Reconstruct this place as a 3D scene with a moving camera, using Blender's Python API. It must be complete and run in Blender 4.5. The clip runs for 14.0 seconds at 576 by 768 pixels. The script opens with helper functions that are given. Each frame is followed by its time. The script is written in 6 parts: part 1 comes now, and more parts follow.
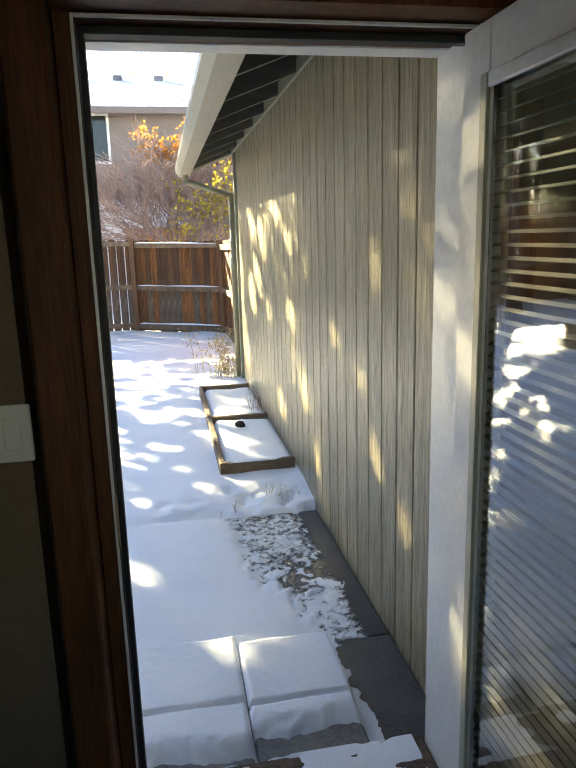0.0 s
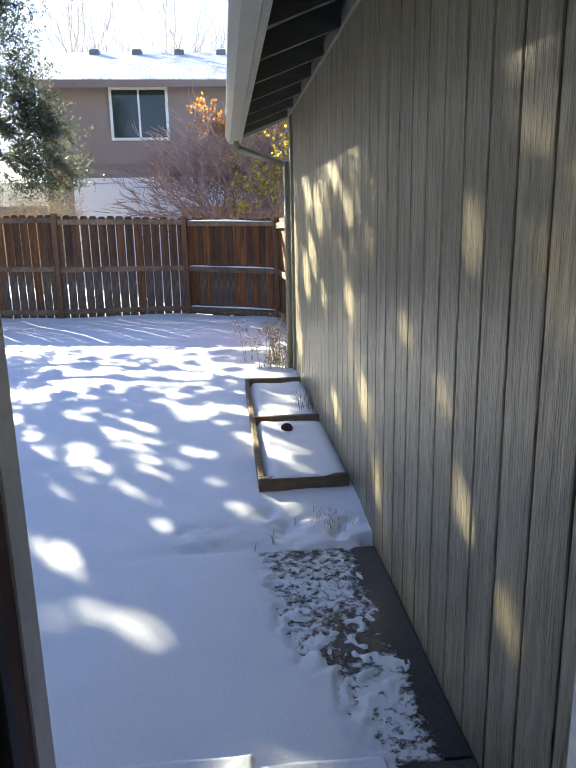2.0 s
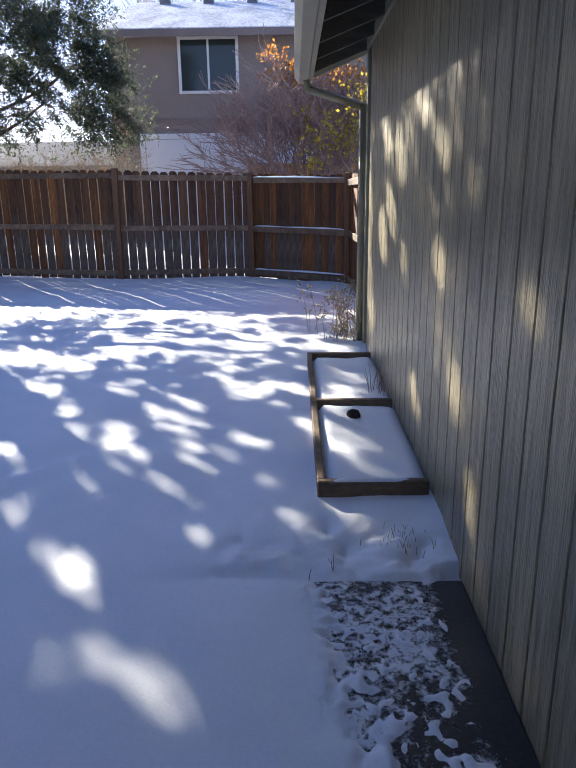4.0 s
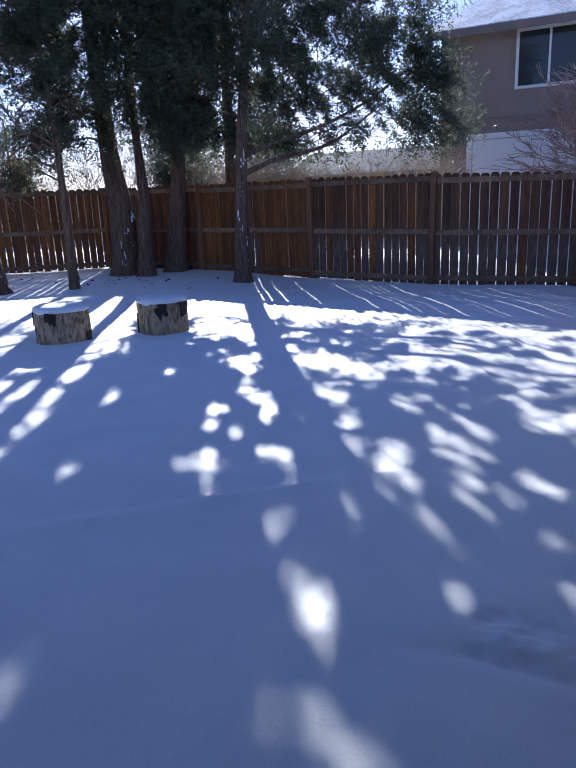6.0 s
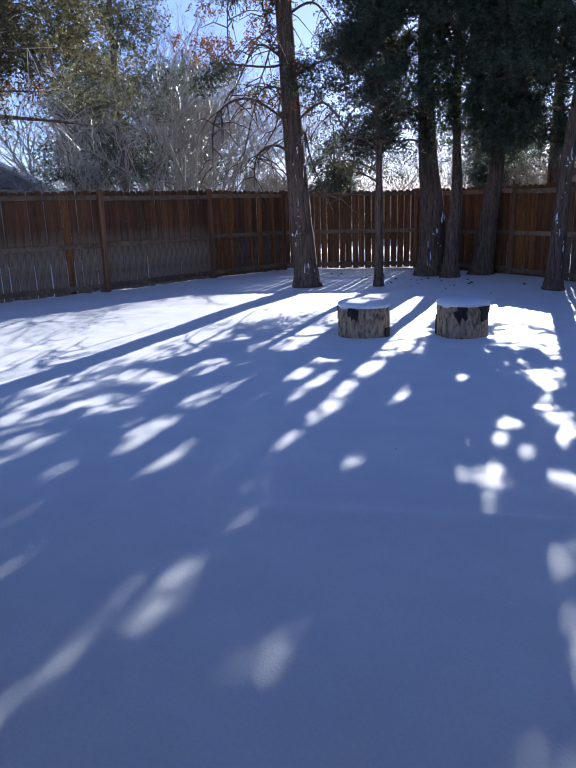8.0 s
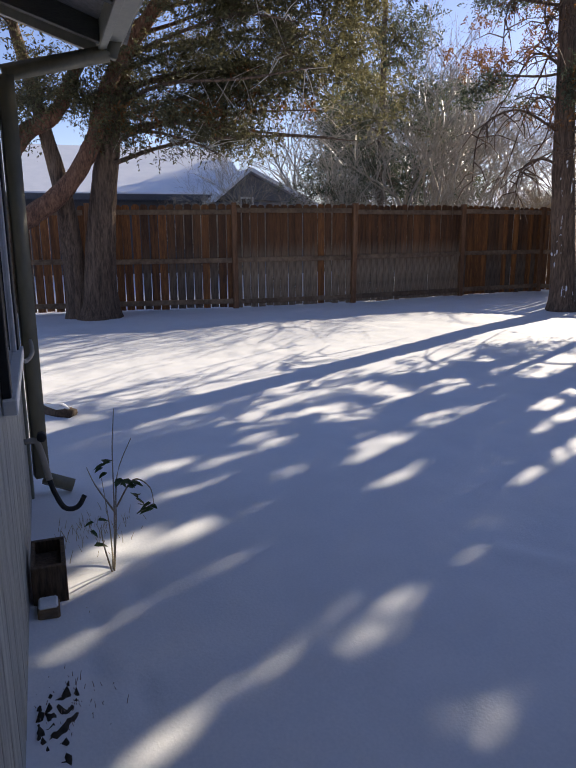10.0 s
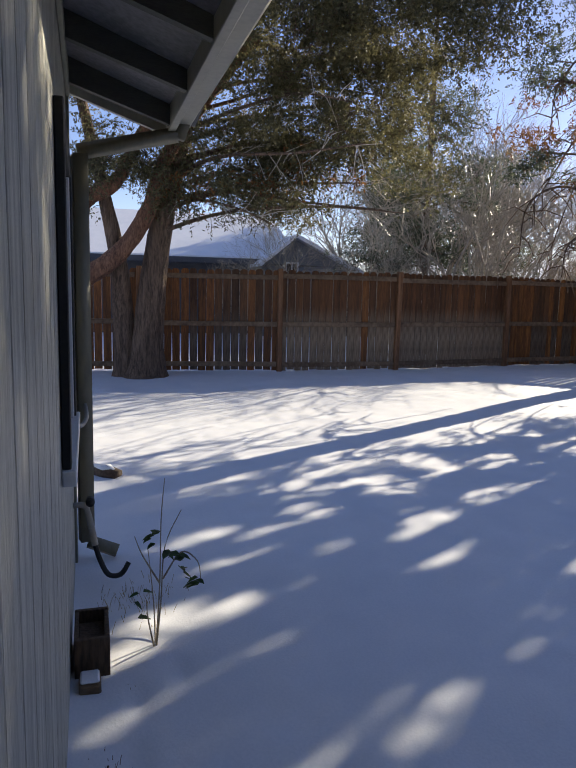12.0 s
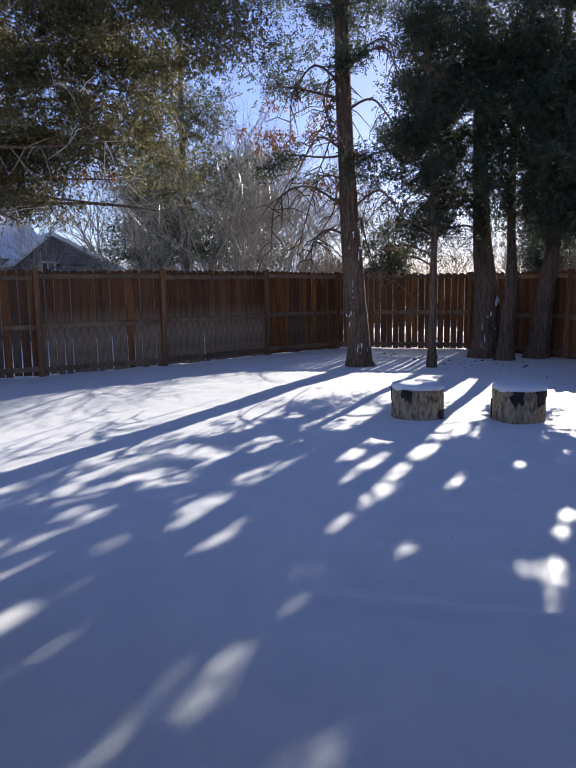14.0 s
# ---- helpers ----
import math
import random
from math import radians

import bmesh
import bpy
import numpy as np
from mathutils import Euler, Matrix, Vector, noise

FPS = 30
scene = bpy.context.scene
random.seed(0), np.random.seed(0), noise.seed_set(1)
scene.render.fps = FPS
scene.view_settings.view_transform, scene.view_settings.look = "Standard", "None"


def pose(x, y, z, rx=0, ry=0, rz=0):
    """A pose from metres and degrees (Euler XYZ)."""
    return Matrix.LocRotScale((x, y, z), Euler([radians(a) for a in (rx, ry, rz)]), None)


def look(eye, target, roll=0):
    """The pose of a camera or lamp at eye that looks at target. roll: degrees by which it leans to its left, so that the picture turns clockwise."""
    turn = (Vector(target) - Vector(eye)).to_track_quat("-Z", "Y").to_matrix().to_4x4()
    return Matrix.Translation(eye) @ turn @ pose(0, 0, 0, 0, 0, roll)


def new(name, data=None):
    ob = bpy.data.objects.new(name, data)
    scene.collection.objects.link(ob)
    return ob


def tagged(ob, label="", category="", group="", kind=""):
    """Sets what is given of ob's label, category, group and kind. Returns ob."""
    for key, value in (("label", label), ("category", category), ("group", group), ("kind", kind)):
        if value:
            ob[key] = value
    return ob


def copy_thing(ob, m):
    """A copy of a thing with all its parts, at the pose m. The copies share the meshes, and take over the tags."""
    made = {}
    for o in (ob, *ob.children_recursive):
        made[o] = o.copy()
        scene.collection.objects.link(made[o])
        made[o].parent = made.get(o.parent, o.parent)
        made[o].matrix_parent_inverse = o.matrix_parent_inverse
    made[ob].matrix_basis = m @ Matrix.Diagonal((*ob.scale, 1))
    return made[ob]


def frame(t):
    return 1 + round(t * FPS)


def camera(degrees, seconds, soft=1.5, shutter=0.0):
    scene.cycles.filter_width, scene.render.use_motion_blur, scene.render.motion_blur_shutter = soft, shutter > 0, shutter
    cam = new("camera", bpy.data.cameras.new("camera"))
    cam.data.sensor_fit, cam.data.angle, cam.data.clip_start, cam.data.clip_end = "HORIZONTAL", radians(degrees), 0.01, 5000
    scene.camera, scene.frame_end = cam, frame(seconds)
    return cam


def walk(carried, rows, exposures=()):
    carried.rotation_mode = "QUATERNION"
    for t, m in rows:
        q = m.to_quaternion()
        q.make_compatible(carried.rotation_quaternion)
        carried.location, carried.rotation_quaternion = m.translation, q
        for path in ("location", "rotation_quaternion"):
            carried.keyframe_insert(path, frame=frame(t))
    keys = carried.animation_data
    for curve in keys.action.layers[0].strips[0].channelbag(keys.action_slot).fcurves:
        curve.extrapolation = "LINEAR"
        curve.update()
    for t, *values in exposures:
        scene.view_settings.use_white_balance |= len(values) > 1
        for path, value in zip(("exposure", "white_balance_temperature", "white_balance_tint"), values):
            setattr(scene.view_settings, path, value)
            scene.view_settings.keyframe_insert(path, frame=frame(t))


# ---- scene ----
cam = camera(46.7, 14.0)
PATH = [
    (0, (0.219, 1.181, 1.596), (0.568, 3.103, 1.167), -1.6),
    (0.5, (0.301, 1.374, 1.577), (0.572, 3.315, 1.175), -1.4),
    (1, (0.344, 1.538, 1.552), (0.557, 3.473, 1.094), -1.3),
    (1.5, (0.373, 1.735, 1.534), (0.593, 3.678, 1.112), -1.0),
    (2, (0.378, 1.951, 1.518), (0.551, 3.887, 1.046), -1.2),
    (2.2, (0.357, 2.016, 1.497), (0.525, 3.954, 1.032), -0.4),
    (4.5, (0.443, 2.767, 1.432), (0.226, 4.666, 0.844), -1.8),
    (5, (0.459, 2.876, 1.444), (-0.046, 4.726, 0.874), -2.6),
    (5.5, (0.463, 2.987, 1.425), (-0.26, 4.769, 0.877), -2.7),
    (6, (0.463, 3.016, 1.429), (-0.431, 4.723, 0.892), -2.5),
    (6.5, (0.459, 3.04, 1.433), (-0.613, 4.64, 0.896), -3.0),
    (7, (0.454, 3.036, 1.438), (-0.812, 4.499, 0.93), -2.8),
    (7.5, (0.434, 3.044, 1.433), (-0.958, 4.388, 0.929), -2.0),
    (8, (0.41, 3.034, 1.437), (-1.131, 4.205, 0.932), -1.8),
    (8.5, (0.355, 3.055, 1.408), (-1.334, 4.005, 0.914), -2.3),
    (9, (0.341, 3.061, 1.406), (-1.448, 3.822, 0.936), -2.7),
    (9.2, (0.322, 3.059, 1.401), (-1.481, 3.774, 0.91), -2.2),
    (11.3, (0.28, 2.99, 1.464), (-1.655, 3.397, 1.16), 0.5),
    (11.5, (0.282, 2.975, 1.467), (-1.649, 3.414, 1.181), 1.2),
    (12, (0.251, 2.988, 1.478), (-1.674, 3.459, 1.205), 1.3),
    (12.5, (0.28, 2.974, 1.469), (-1.62, 3.547, 1.215), 1.5),
    (13, (0.313, 2.985, 1.476), (-1.526, 3.722, 1.207), 1.3),
    (13.5, (0.367, 2.985, 1.48), (-1.387, 3.907, 1.208), 0.4),
    (14, (0.4, 2.997, 1.475), (-1.259, 4.078, 1.195), -0.8),
]
walk(cam, [(t, look(eye, target, roll)) for t, eye, target, roll in PATH],
     exposures=[(0.0, 3.25, 7500, 15), (1.5, 2.6, 6450, 20), (2.2, 2.30, 6150, 22), (4.5, 1.45, 5550, 31), (5.5, 1.12, 5180, 32),
                (7.5, 0.95, 5050, 32), (9.2, 0.84, 5900, 33), (11.3, 0.98, 6300, 28), (14.0, 0.80, 5650, 32)])

# ---- world and sun ----
SUN_EL = radians(21.0)
SUN_AZ = math.atan2(-0.543, 0.84)
TAN = math.tan(SUN_EL)
SX, SY = math.sin(SUN_AZ), math.cos(SUN_AZ)
world = bpy.data.worlds.new("world")
scene.world = world
world.use_nodes = True
wn, wl = world.node_tree.nodes, world.node_tree.links
sky = wn.new("ShaderNodeTexSky")
sky.sky_type = 'NISHITA'
sky.sun_disc = False
sky.sun_elevation = SUN_EL
sky.sun_rotation = SUN_AZ
sky.altitude = 1500
sky.dust_density = 0.6
sky.ozone_density = 1.6
wl.new(sky.outputs[0], wn["Background"].inputs[0])
wn["Background"].inputs[1].default_value = 0.078
sun_data = bpy.data.lights.new("sun", 'SUN')
sun_data.energy = 5.0
sun_data.angle = radians(0.38)
sun_data.color = (0.98, 0.935, 0.62)
sun = new("sun", sun_data)
sun.matrix_world = look((SX * 60, SY * 60, TAN * 60), (0, 0, 0))

# ---- materials ----


def mat(name, a, b, rough=0.7, scale=6.0, fine=60.0, stretch=(1, 1, 1), bump=0.3, metal=0.0, vary=0.0, c=None, spec=0.5, island=False, dist=0.02, cpos=0.62):
    """Two colours mixed by a coarse and a fine noise, with fine relief; vary: change of value from object to object."""
    m = bpy.data.materials.new(name)
    m.use_nodes = True
    n, l = m.node_tree.nodes, m.node_tree.links
    p = n["Principled BSDF"]
    tc, mp = n.new("ShaderNodeTexCoord"), n.new("ShaderNodeMapping")
    mp.inputs["Scale"].default_value = stretch
    l.new(tc.outputs["Object"], mp.inputs[0])
    info = n.new("ShaderNodeObjectInfo")
    if vary:
        off = n.new("ShaderNodeVectorMath")
        off.operation = 'SCALE'
        off.inputs[0].default_value = (17, 31, 7)
        l.new(info.outputs["Random"], off.inputs["Scale"])
        l.new(off.outputs[0], mp.inputs["Location"])
    n1, n2 = n.new("ShaderNodeTexNoise"), n.new("ShaderNodeTexNoise")
    n1.inputs["Scale"].default_value, n1.inputs["Detail"].default_value = scale, 5
    n2.inputs["Scale"].default_value, n2.inputs["Detail"].default_value = fine, 3
    l.new(mp.outputs[0], n1.inputs[0])
    l.new(mp.outputs[0], n2.inputs[0])
    add = n.new("ShaderNodeMath")
    add.operation = 'MULTIPLY_ADD'
    add.inputs[1].default_value = 0.5
    l.new(n2.outputs[0], add.inputs[0])
    half = n.new("ShaderNodeMath")
    half.operation = 'MULTIPLY'
    half.inputs[1].default_value = 0.5
    l.new(n1.outputs[0], half.inputs[0])
    l.new(half.outputs[0], add.inputs[2])
    ramp = n.new("ShaderNodeValToRGB")
    ramp.color_ramp.elements[0].position, ramp.color_ramp.elements[1].position = 0.38, cpos
    ramp.color_ramp.elements[0].color, ramp.color_ramp.elements[1].color = (*a, 1), (*b, 1)
    if c:
        e = ramp.color_ramp.elements.new(0.5)
        e.color = (*c, 1)
    l.new(add.outputs[0], ramp.inputs[0])
    out = ramp.outputs[0]
    if vary or island:
        hsv = n.new("ShaderNodeHueSaturation")
        mr = n.new("ShaderNodeMapRange")
        mr.inputs[3].default_value, mr.inputs[4].default_value = 1 - (vary or 0.35), 1 + (vary or 0.35)
        src = info.outputs["Random"]
        if island:
            geo = n.new("ShaderNodeNewGeometry")
            src = geo.outputs["Random Per Island"]
        l.new(src, mr.inputs[0])
        l.new(mr.outputs[0], hsv.inputs["Value"])
        l.new(out, hsv.inputs["Color"])
        out = hsv.outputs[0]
    l.new(out, p.inputs["Base Color"])
    p.inputs["Roughness"].default_value = rough
    p.inputs["Metallic"].default_value = metal
    p.inputs["Specular IOR Level"].default_value = spec
    if bump:
        bp = n.new("ShaderNodeBump")
        bp.inputs["Strength"].default_value = bump
        bp.inputs["Distance"].default_value = dist
        l.new(add.outputs[0], bp.inputs["Height"])
        l.new(bp.outputs[0], p.inputs["Normal"])
    return m


M_SNOW = mat("snow", (0.80, 0.82, 0.85), (0.88, 0.89, 0.91), 0.55, 3.0, 90.0, bump=0.2, dist=0.012, spec=0.3)
M_CONC = mat("wet_concrete", (0.032, 0.032, 0.031), (0.080, 0.078, 0.074), 0.4, 4.0, 70.0, bump=0.25, dist=0.006)


def slush_mat():
    """Wet concrete under a broken crust of trodden snow that thins out towards the wall."""
    m = mat("slushy_concrete", (0.014, 0.015, 0.016), (0.042, 0.042, 0.042), 0.4, 4.0, 70.0, bump=0.3, dist=0.006)
    n, l = m.node_tree.nodes, m.node_tree.links
    p = n["Principled BSDF"]
    base = p.inputs["Base Color"].links[0].from_socket
    tc = n.new("ShaderNodeTexCoord")
    a, b, sep = n.new("ShaderNodeTexNoise"), n.new("ShaderNodeTexNoise"), n.new("ShaderNodeSeparateXYZ")
    a.inputs["Scale"].default_value, a.inputs["Detail"].default_value = 26.0, 8
    a.inputs["Roughness"].default_value = 0.82
    b.inputs["Scale"].default_value, b.inputs["Detail"].default_value = 3.2, 3
    l.new(tc.outputs["Object"], a.inputs[0])
    l.new(tc.outputs["Object"], b.inputs[0])
    l.new(tc.outputs["Object"], sep.inputs[0])
    fall = n.new("ShaderNodeFloatCurve")
    cv = fall.mapping.curves[0]
    for k, (u, v) in enumerate(((0.50, 0.62), (0.72, 0.50), (0.90, 0.50), (0.97, 0.24))):
        cv.points.new(u, v)
    cv.points[0].location, cv.points[-1].location = (0.0, 0.75), (1.0, 0.20)
    fall.mapping.update()
    l.new(sep.outputs[0], fall.inputs["Value"])
    near = n.new("ShaderNodeMapRange")
    near.inputs[1].default_value, near.inputs[2].default_value = 4.02, 3.85
    near.inputs[3].default_value, near.inputs[4].default_value = -0.52, -0.44
    l.new(sep.outputs[1], near.inputs[0])
    both = n.new("ShaderNodeMath")
    both.operation = 'ADD'
    l.new(fall.outputs[0], both.inputs[0])
    l.new(near.outputs[0], both.inputs[1])
    s1, s2 = n.new("ShaderNodeMath"), n.new("ShaderNodeMath")
    s1.operation = s2.operation = 'ADD'
    l.new(a.outputs[0], s1.inputs[0])
    l.new(both.outputs[0], s1.inputs[1])
    half = n.new("ShaderNodeMath")
    half.operation = 'MULTIPLY_ADD'
    half.inputs[1].default_value, half.inputs[2].default_value = 0.5, -0.25
    l.new(b.outputs[0], half.inputs[0])
    l.new(s1.outputs[0], s2.inputs[0])
    l.new(half.outputs[0], s2.inputs[1])
    r = n.new("ShaderNodeMapRange")
    r.inputs[1].default_value, r.inputs[2].default_value = 0.455, 0.545
    l.new(s2.outputs[0], r.inputs[0])
    mix = n.new("ShaderNodeMix")
    mix.data_type = 'RGBA'
    mix.inputs[7].default_value = (0.78, 0.80, 0.83, 1)
    l.new(r.outputs[0], mix.inputs[0])
    l.new(base, mix.inputs[6])
    l.new(mix.outputs[2], p.inputs["Base Color"])
    bp = n.new("ShaderNodeBump")
    bp.inputs["Strength"].default_value, bp.inputs["Distance"].default_value = 0.8, 0.02
    l.new(r.outputs[0], bp.inputs["Height"])
    l.new(bp.outputs[0], p.inputs["Normal"])
    return m


M_SLUSH = slush_mat()
M_ROOFSNOW = mat("thin_roof_snow", (0.40, 0.41, 0.43), (0.86, 0.87, 0.89), 0.6, 1.1, 9.0, (1.6, 0.5, 1), bump=0.3, dist=0.03, cpos=0.56)
M_PAVER = mat("paver", (0.10, 0.095, 0.085), (0.20, 0.185, 0.16), 0.6, 6.0, 80.0, bump=0.3, dist=0.006)
M_SIDING = mat("olive_siding", (0.176, 0.152, 0.096), (0.410, 0.356, 0.234), 0.33, 4.0, 17.0, (9, 9, 0.60), bump=0.9, dist=0.014, vary=0.10)
M_SIDING_W = mat("grey_siding_worn", (0.30, 0.295, 0.245), (0.60, 0.59, 0.51), 0.5, 4.0, 30.0, (10, 10, 0.4), bump=0.8, dist=0.010, vary=0.08)
M_TRIMGREEN = mat("olive_trim", (0.19, 0.185, 0.13), (0.25, 0.24, 0.175), 0.5, 4.0, 40.0, (4, 4, 1), bump=0.2, dist=0.004)
M_RAFTER = mat("rafter_paint", (0.085, 0.082, 0.068), (0.13, 0.125, 0.10), 0.6, 5.0, 40.0, (1, 6, 6), bump=0.25, dist=0.005)
M_SHEATH = mat("roof_sheathing", (0.13, 0.125, 0.105), (0.20, 0.19, 0.16), 0.7, 5.0, 50.0, bump=0.25, dist=0.004)
M_WHITE = mat("white_paint", (0.70, 0.70, 0.68), (0.80, 0.80, 0.78), 0.35, 3.0, 50.0, bump=0.08, dist=0.003)
M_GUTTER = mat("gutter_paint", (0.36, 0.345, 0.27), (0.44, 0.42, 0.33), 0.38, 3.0, 40.0, (1, 1, 0.3), bump=0.1, dist=0.003)
M_SPOUT = mat("olive_spout_paint", (0.205, 0.18, 0.115), (0.27, 0.24, 0.155), 0.45, 3.0, 40.0, (1, 1, 0.3), bump=0.1, dist=0.003)
M_WOODTRIM = mat("stained_casing", (0.060, 0.021, 0.007), (0.14, 0.052, 0.017), 0.55, 3.0, 22.0, (8, 8, 0.5), bump=0.2, dist=0.003, spec=0.2)
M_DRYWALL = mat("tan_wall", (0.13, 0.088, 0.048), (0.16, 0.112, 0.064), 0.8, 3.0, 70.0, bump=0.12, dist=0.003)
M_FLOOR = mat("floor_carpet", (0.20, 0.16, 0.11), (0.28, 0.23, 0.17), 0.95, 5.0, 120.0, bump=0.3)
M_RUBBER = mat("black_rubber", (0.008, 0.008, 0.008), (0.02, 0.02, 0.02), 0.6, 5.0, 50.0, bump=0.1)
M_PLATE = mat("switch_plate", (0.62, 0.59, 0.52), (0.66, 0.63, 0.56), 0.35, 3.0, 40.0, bump=0.03)
M_BRASS = mat("brass", (0.35, 0.25, 0.10), (0.45, 0.33, 0.15), 0.35, 5.0, 60.0, bump=0.05, metal=1.0)
M_PICKET = mat("cedar_picket", (0.078, 0.028, 0.006), (0.285, 0.108, 0.022), 0.68, 2.2, 16.0, (6, 6, 0.45), bump=0.5, dist=0.008, vary=0.38, c=(0.165, 0.058, 0.011))
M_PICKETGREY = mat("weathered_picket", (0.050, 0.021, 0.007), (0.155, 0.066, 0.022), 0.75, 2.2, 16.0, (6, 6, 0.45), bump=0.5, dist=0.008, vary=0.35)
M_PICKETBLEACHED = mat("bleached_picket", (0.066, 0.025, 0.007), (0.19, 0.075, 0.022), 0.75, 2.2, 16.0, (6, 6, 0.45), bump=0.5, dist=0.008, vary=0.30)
M_RAIL = mat("cedar_rail", (0.125, 0.074, 0.040), (0.26, 0.17, 0.10), 0.72, 2.5, 18.0, (1, 1, 1), bump=0.4, dist=0.006, vary=0.25)
M_POST = mat("cedar_post", (0.13, 0.055, 0.020), (0.27, 0.13, 0.058), 0.7, 2.5, 18.0, (6, 6, 0.5), bump=0.4, dist=0.006, vary=0.25)
M_FARFENCE = mat("orange_fence", (0.42, 0.20, 0.07), (0.60, 0.32, 0.13), 0.7, 3.0, 20.0, (4, 4, 0.5), bump=0.2)
M_BARK = mat("juniper_bark", (0.062, 0.039, 0.025), (0.235, 0.152, 0.100), 0.9, 4.0, 15.0, (5, 5, 0.55), bump=1.0, dist=0.06)
M_BARKRED = mat("red_bark", (0.09, 0.040, 0.024), (0.30, 0.15, 0.085), 0.85, 4.0, 14.0, (4, 4, 1.2), bump=1.0, dist=0.04)
M_LEAF = mat("juniper_leaf", (0.064, 0.080, 0.050), (0.150, 0.168, 0.108), 0.5, 1.2, 30.0, bump=0, island=True, c=(0.100, 0.120, 0.076), spec=0.4)
M_LEAFOLIVE = mat("olive_leaf", (0.090, 0.088, 0.044), (0.195, 0.172, 0.080), 0.5, 2.0, 30.0, bump=0, island=True)
M_LEAFDRY = mat("dry_leaf", (0.14, 0.060, 0.022), (0.28, 0.14, 0.05), 0.7, 3.0, 30.0, bump=0, island=True)
M_YELLOW = mat("yellow_leaf", (0.40, 0.28, 0.03), (0.58, 0.46, 0.06), 0.6, 4.0, 30.0, bump=0, island=True)
M_ORANGE = mat("orange_leaf", (0.40, 0.15, 0.02), (0.58, 0.27, 0.05), 0.6, 4.0, 30.0, bump=0, island=True)
M_GREENLEAF = mat("green_leaf", (0.035, 0.07, 0.018), (0.10, 0.17, 0.04), 0.4, 6.0, 40.0, bump=0, island=True)
M_TWIG = mat("purple_twig", (0.19, 0.115, 0.095), (0.42, 0.29, 0.24), 0.7, 5.0, 40.0, bump=0)
# grey twigs, lightened in the colour to stand in for sun from behind
M_TWIGGREY = mat("grey_twig", (0.26, 0.225, 0.17), (0.52, 0.46, 0.37), 0.4, 5.0, 40.0, bump=0)
M_TWIGPALE = mat("pale_twig", (0.30, 0.235, 0.15), (0.50, 0.42, 0.30), 0.7, 5.0, 40.0, bump=0)
M_STRAW = mat("straw", (0.35, 0.26, 0.13), (0.52, 0.41, 0.22), 0.8, 9.0, 60.0, bump=0)
M_STUMP = mat("stump_bark", (0.060, 0.044, 0.030), (0.50, 0.38, 0.24), 0.85, 5.5, 18.0, (1.8, 1.8, 0.8), bump=0.9, dist=0.03, c=(0.33, 0.24, 0.145), cpos=0.60)
M_STUMPDARK = mat("dark_bark_patch", (0.018, 0.014, 0.012), (0.05, 0.038, 0.03), 0.9, 6.0, 40.0, bump=0.8)
M_PLANTER = mat("planter_board", (0.13, 0.085, 0.048), (0.24, 0.165, 0.095), 0.8, 3.0, 20.0, (1, 1, 4), bump=0.4, dist=0.006)
M_HOUSE = mat("mauve_stucco", (0.235, 0.190, 0.170), (0.285, 0.235, 0.212), 0.8, 1.2, 30.0, bump=0.15)
M_HOUSETRIM = mat("mauve_trim", (0.20, 0.155, 0.14), (0.24, 0.19, 0.17), 0.7, 2.0, 30.0, bump=0.1)
M_GARAGE = mat("garage_white", (0.66, 0.68, 0.72), (0.74, 0.75, 0.78), 0.5, 2.0, 30.0, bump=0.05)
M_GREYHOUSE = mat("grey_siding", (0.15, 0.16, 0.185), (0.20, 0.21, 0.235), 0.7, 2.0, 30.0, (0.3, 0.3, 6), bump=0.15)
M_DARKGREY = mat("dark_siding", (0.05, 0.055, 0.065), (0.08, 0.085, 0.095), 0.7, 2.0, 30.0, bump=0.15)
M_VENT = mat("roof_vent", (0.10, 0.10, 0.11), (0.16, 0.16, 0.17), 0.5, 3.0, 30.0, bump=0.05)
M_SHINGLE = mat("shingle", (0.16, 0.155, 0.15), (0.26, 0.25, 0.245), 0.85, 3.0, 40.0, bump=0.4)
M_SOIL = mat("dark_soil", (0.02, 0.016, 0.012), (0.07, 0.055, 0.04), 0.9, 6.0, 50.0, bump=0.8)
M_PVC = mat("grey_pipe", (0.30, 0.28, 0.24), (0.38, 0.36, 0.31), 0.45, 5.0, 40.0, bump=0.05)
M_OLDWOOD = mat("old_wood_box", (0.045, 0.028, 0.016), (0.15, 0.095, 0.055), 0.8, 4.0, 25.0, (3, 3, 0.7), bump=0.5)


def glass_mat(name, tint, rough=0.02):
    m = bpy.data.materials.new(name)
    m.use_nodes = True
    p = m.node_tree.nodes["Principled BSDF"]
    p.inputs["Base Color"].default_value = (*tint, 1)
    p.inputs["Roughness"].default_value = rough
    p.inputs["Specular IOR Level"].default_value = 1.0
    p.inputs["IOR"].default_value = 1.9
    return m



def lit_through(m, share):
    """Lets part of the sunlight pass through thin leaves."""
    n, l = m.node_tree.nodes, m.node_tree.links
    p = n["Principled BSDF"]
    tr, mx = n.new("ShaderNodeBsdfTranslucent"), n.new("ShaderNodeMixShader")
    l.new(p.inputs["Base Color"].links[0].from_socket, tr.inputs[0])
    mx.inputs[0].default_value = share
    l.new(p.outputs[0], mx.inputs[1])
    l.new(tr.outputs[0], mx.inputs[2])
    l.new(mx.outputs[0], n["Material Output"].inputs[0])


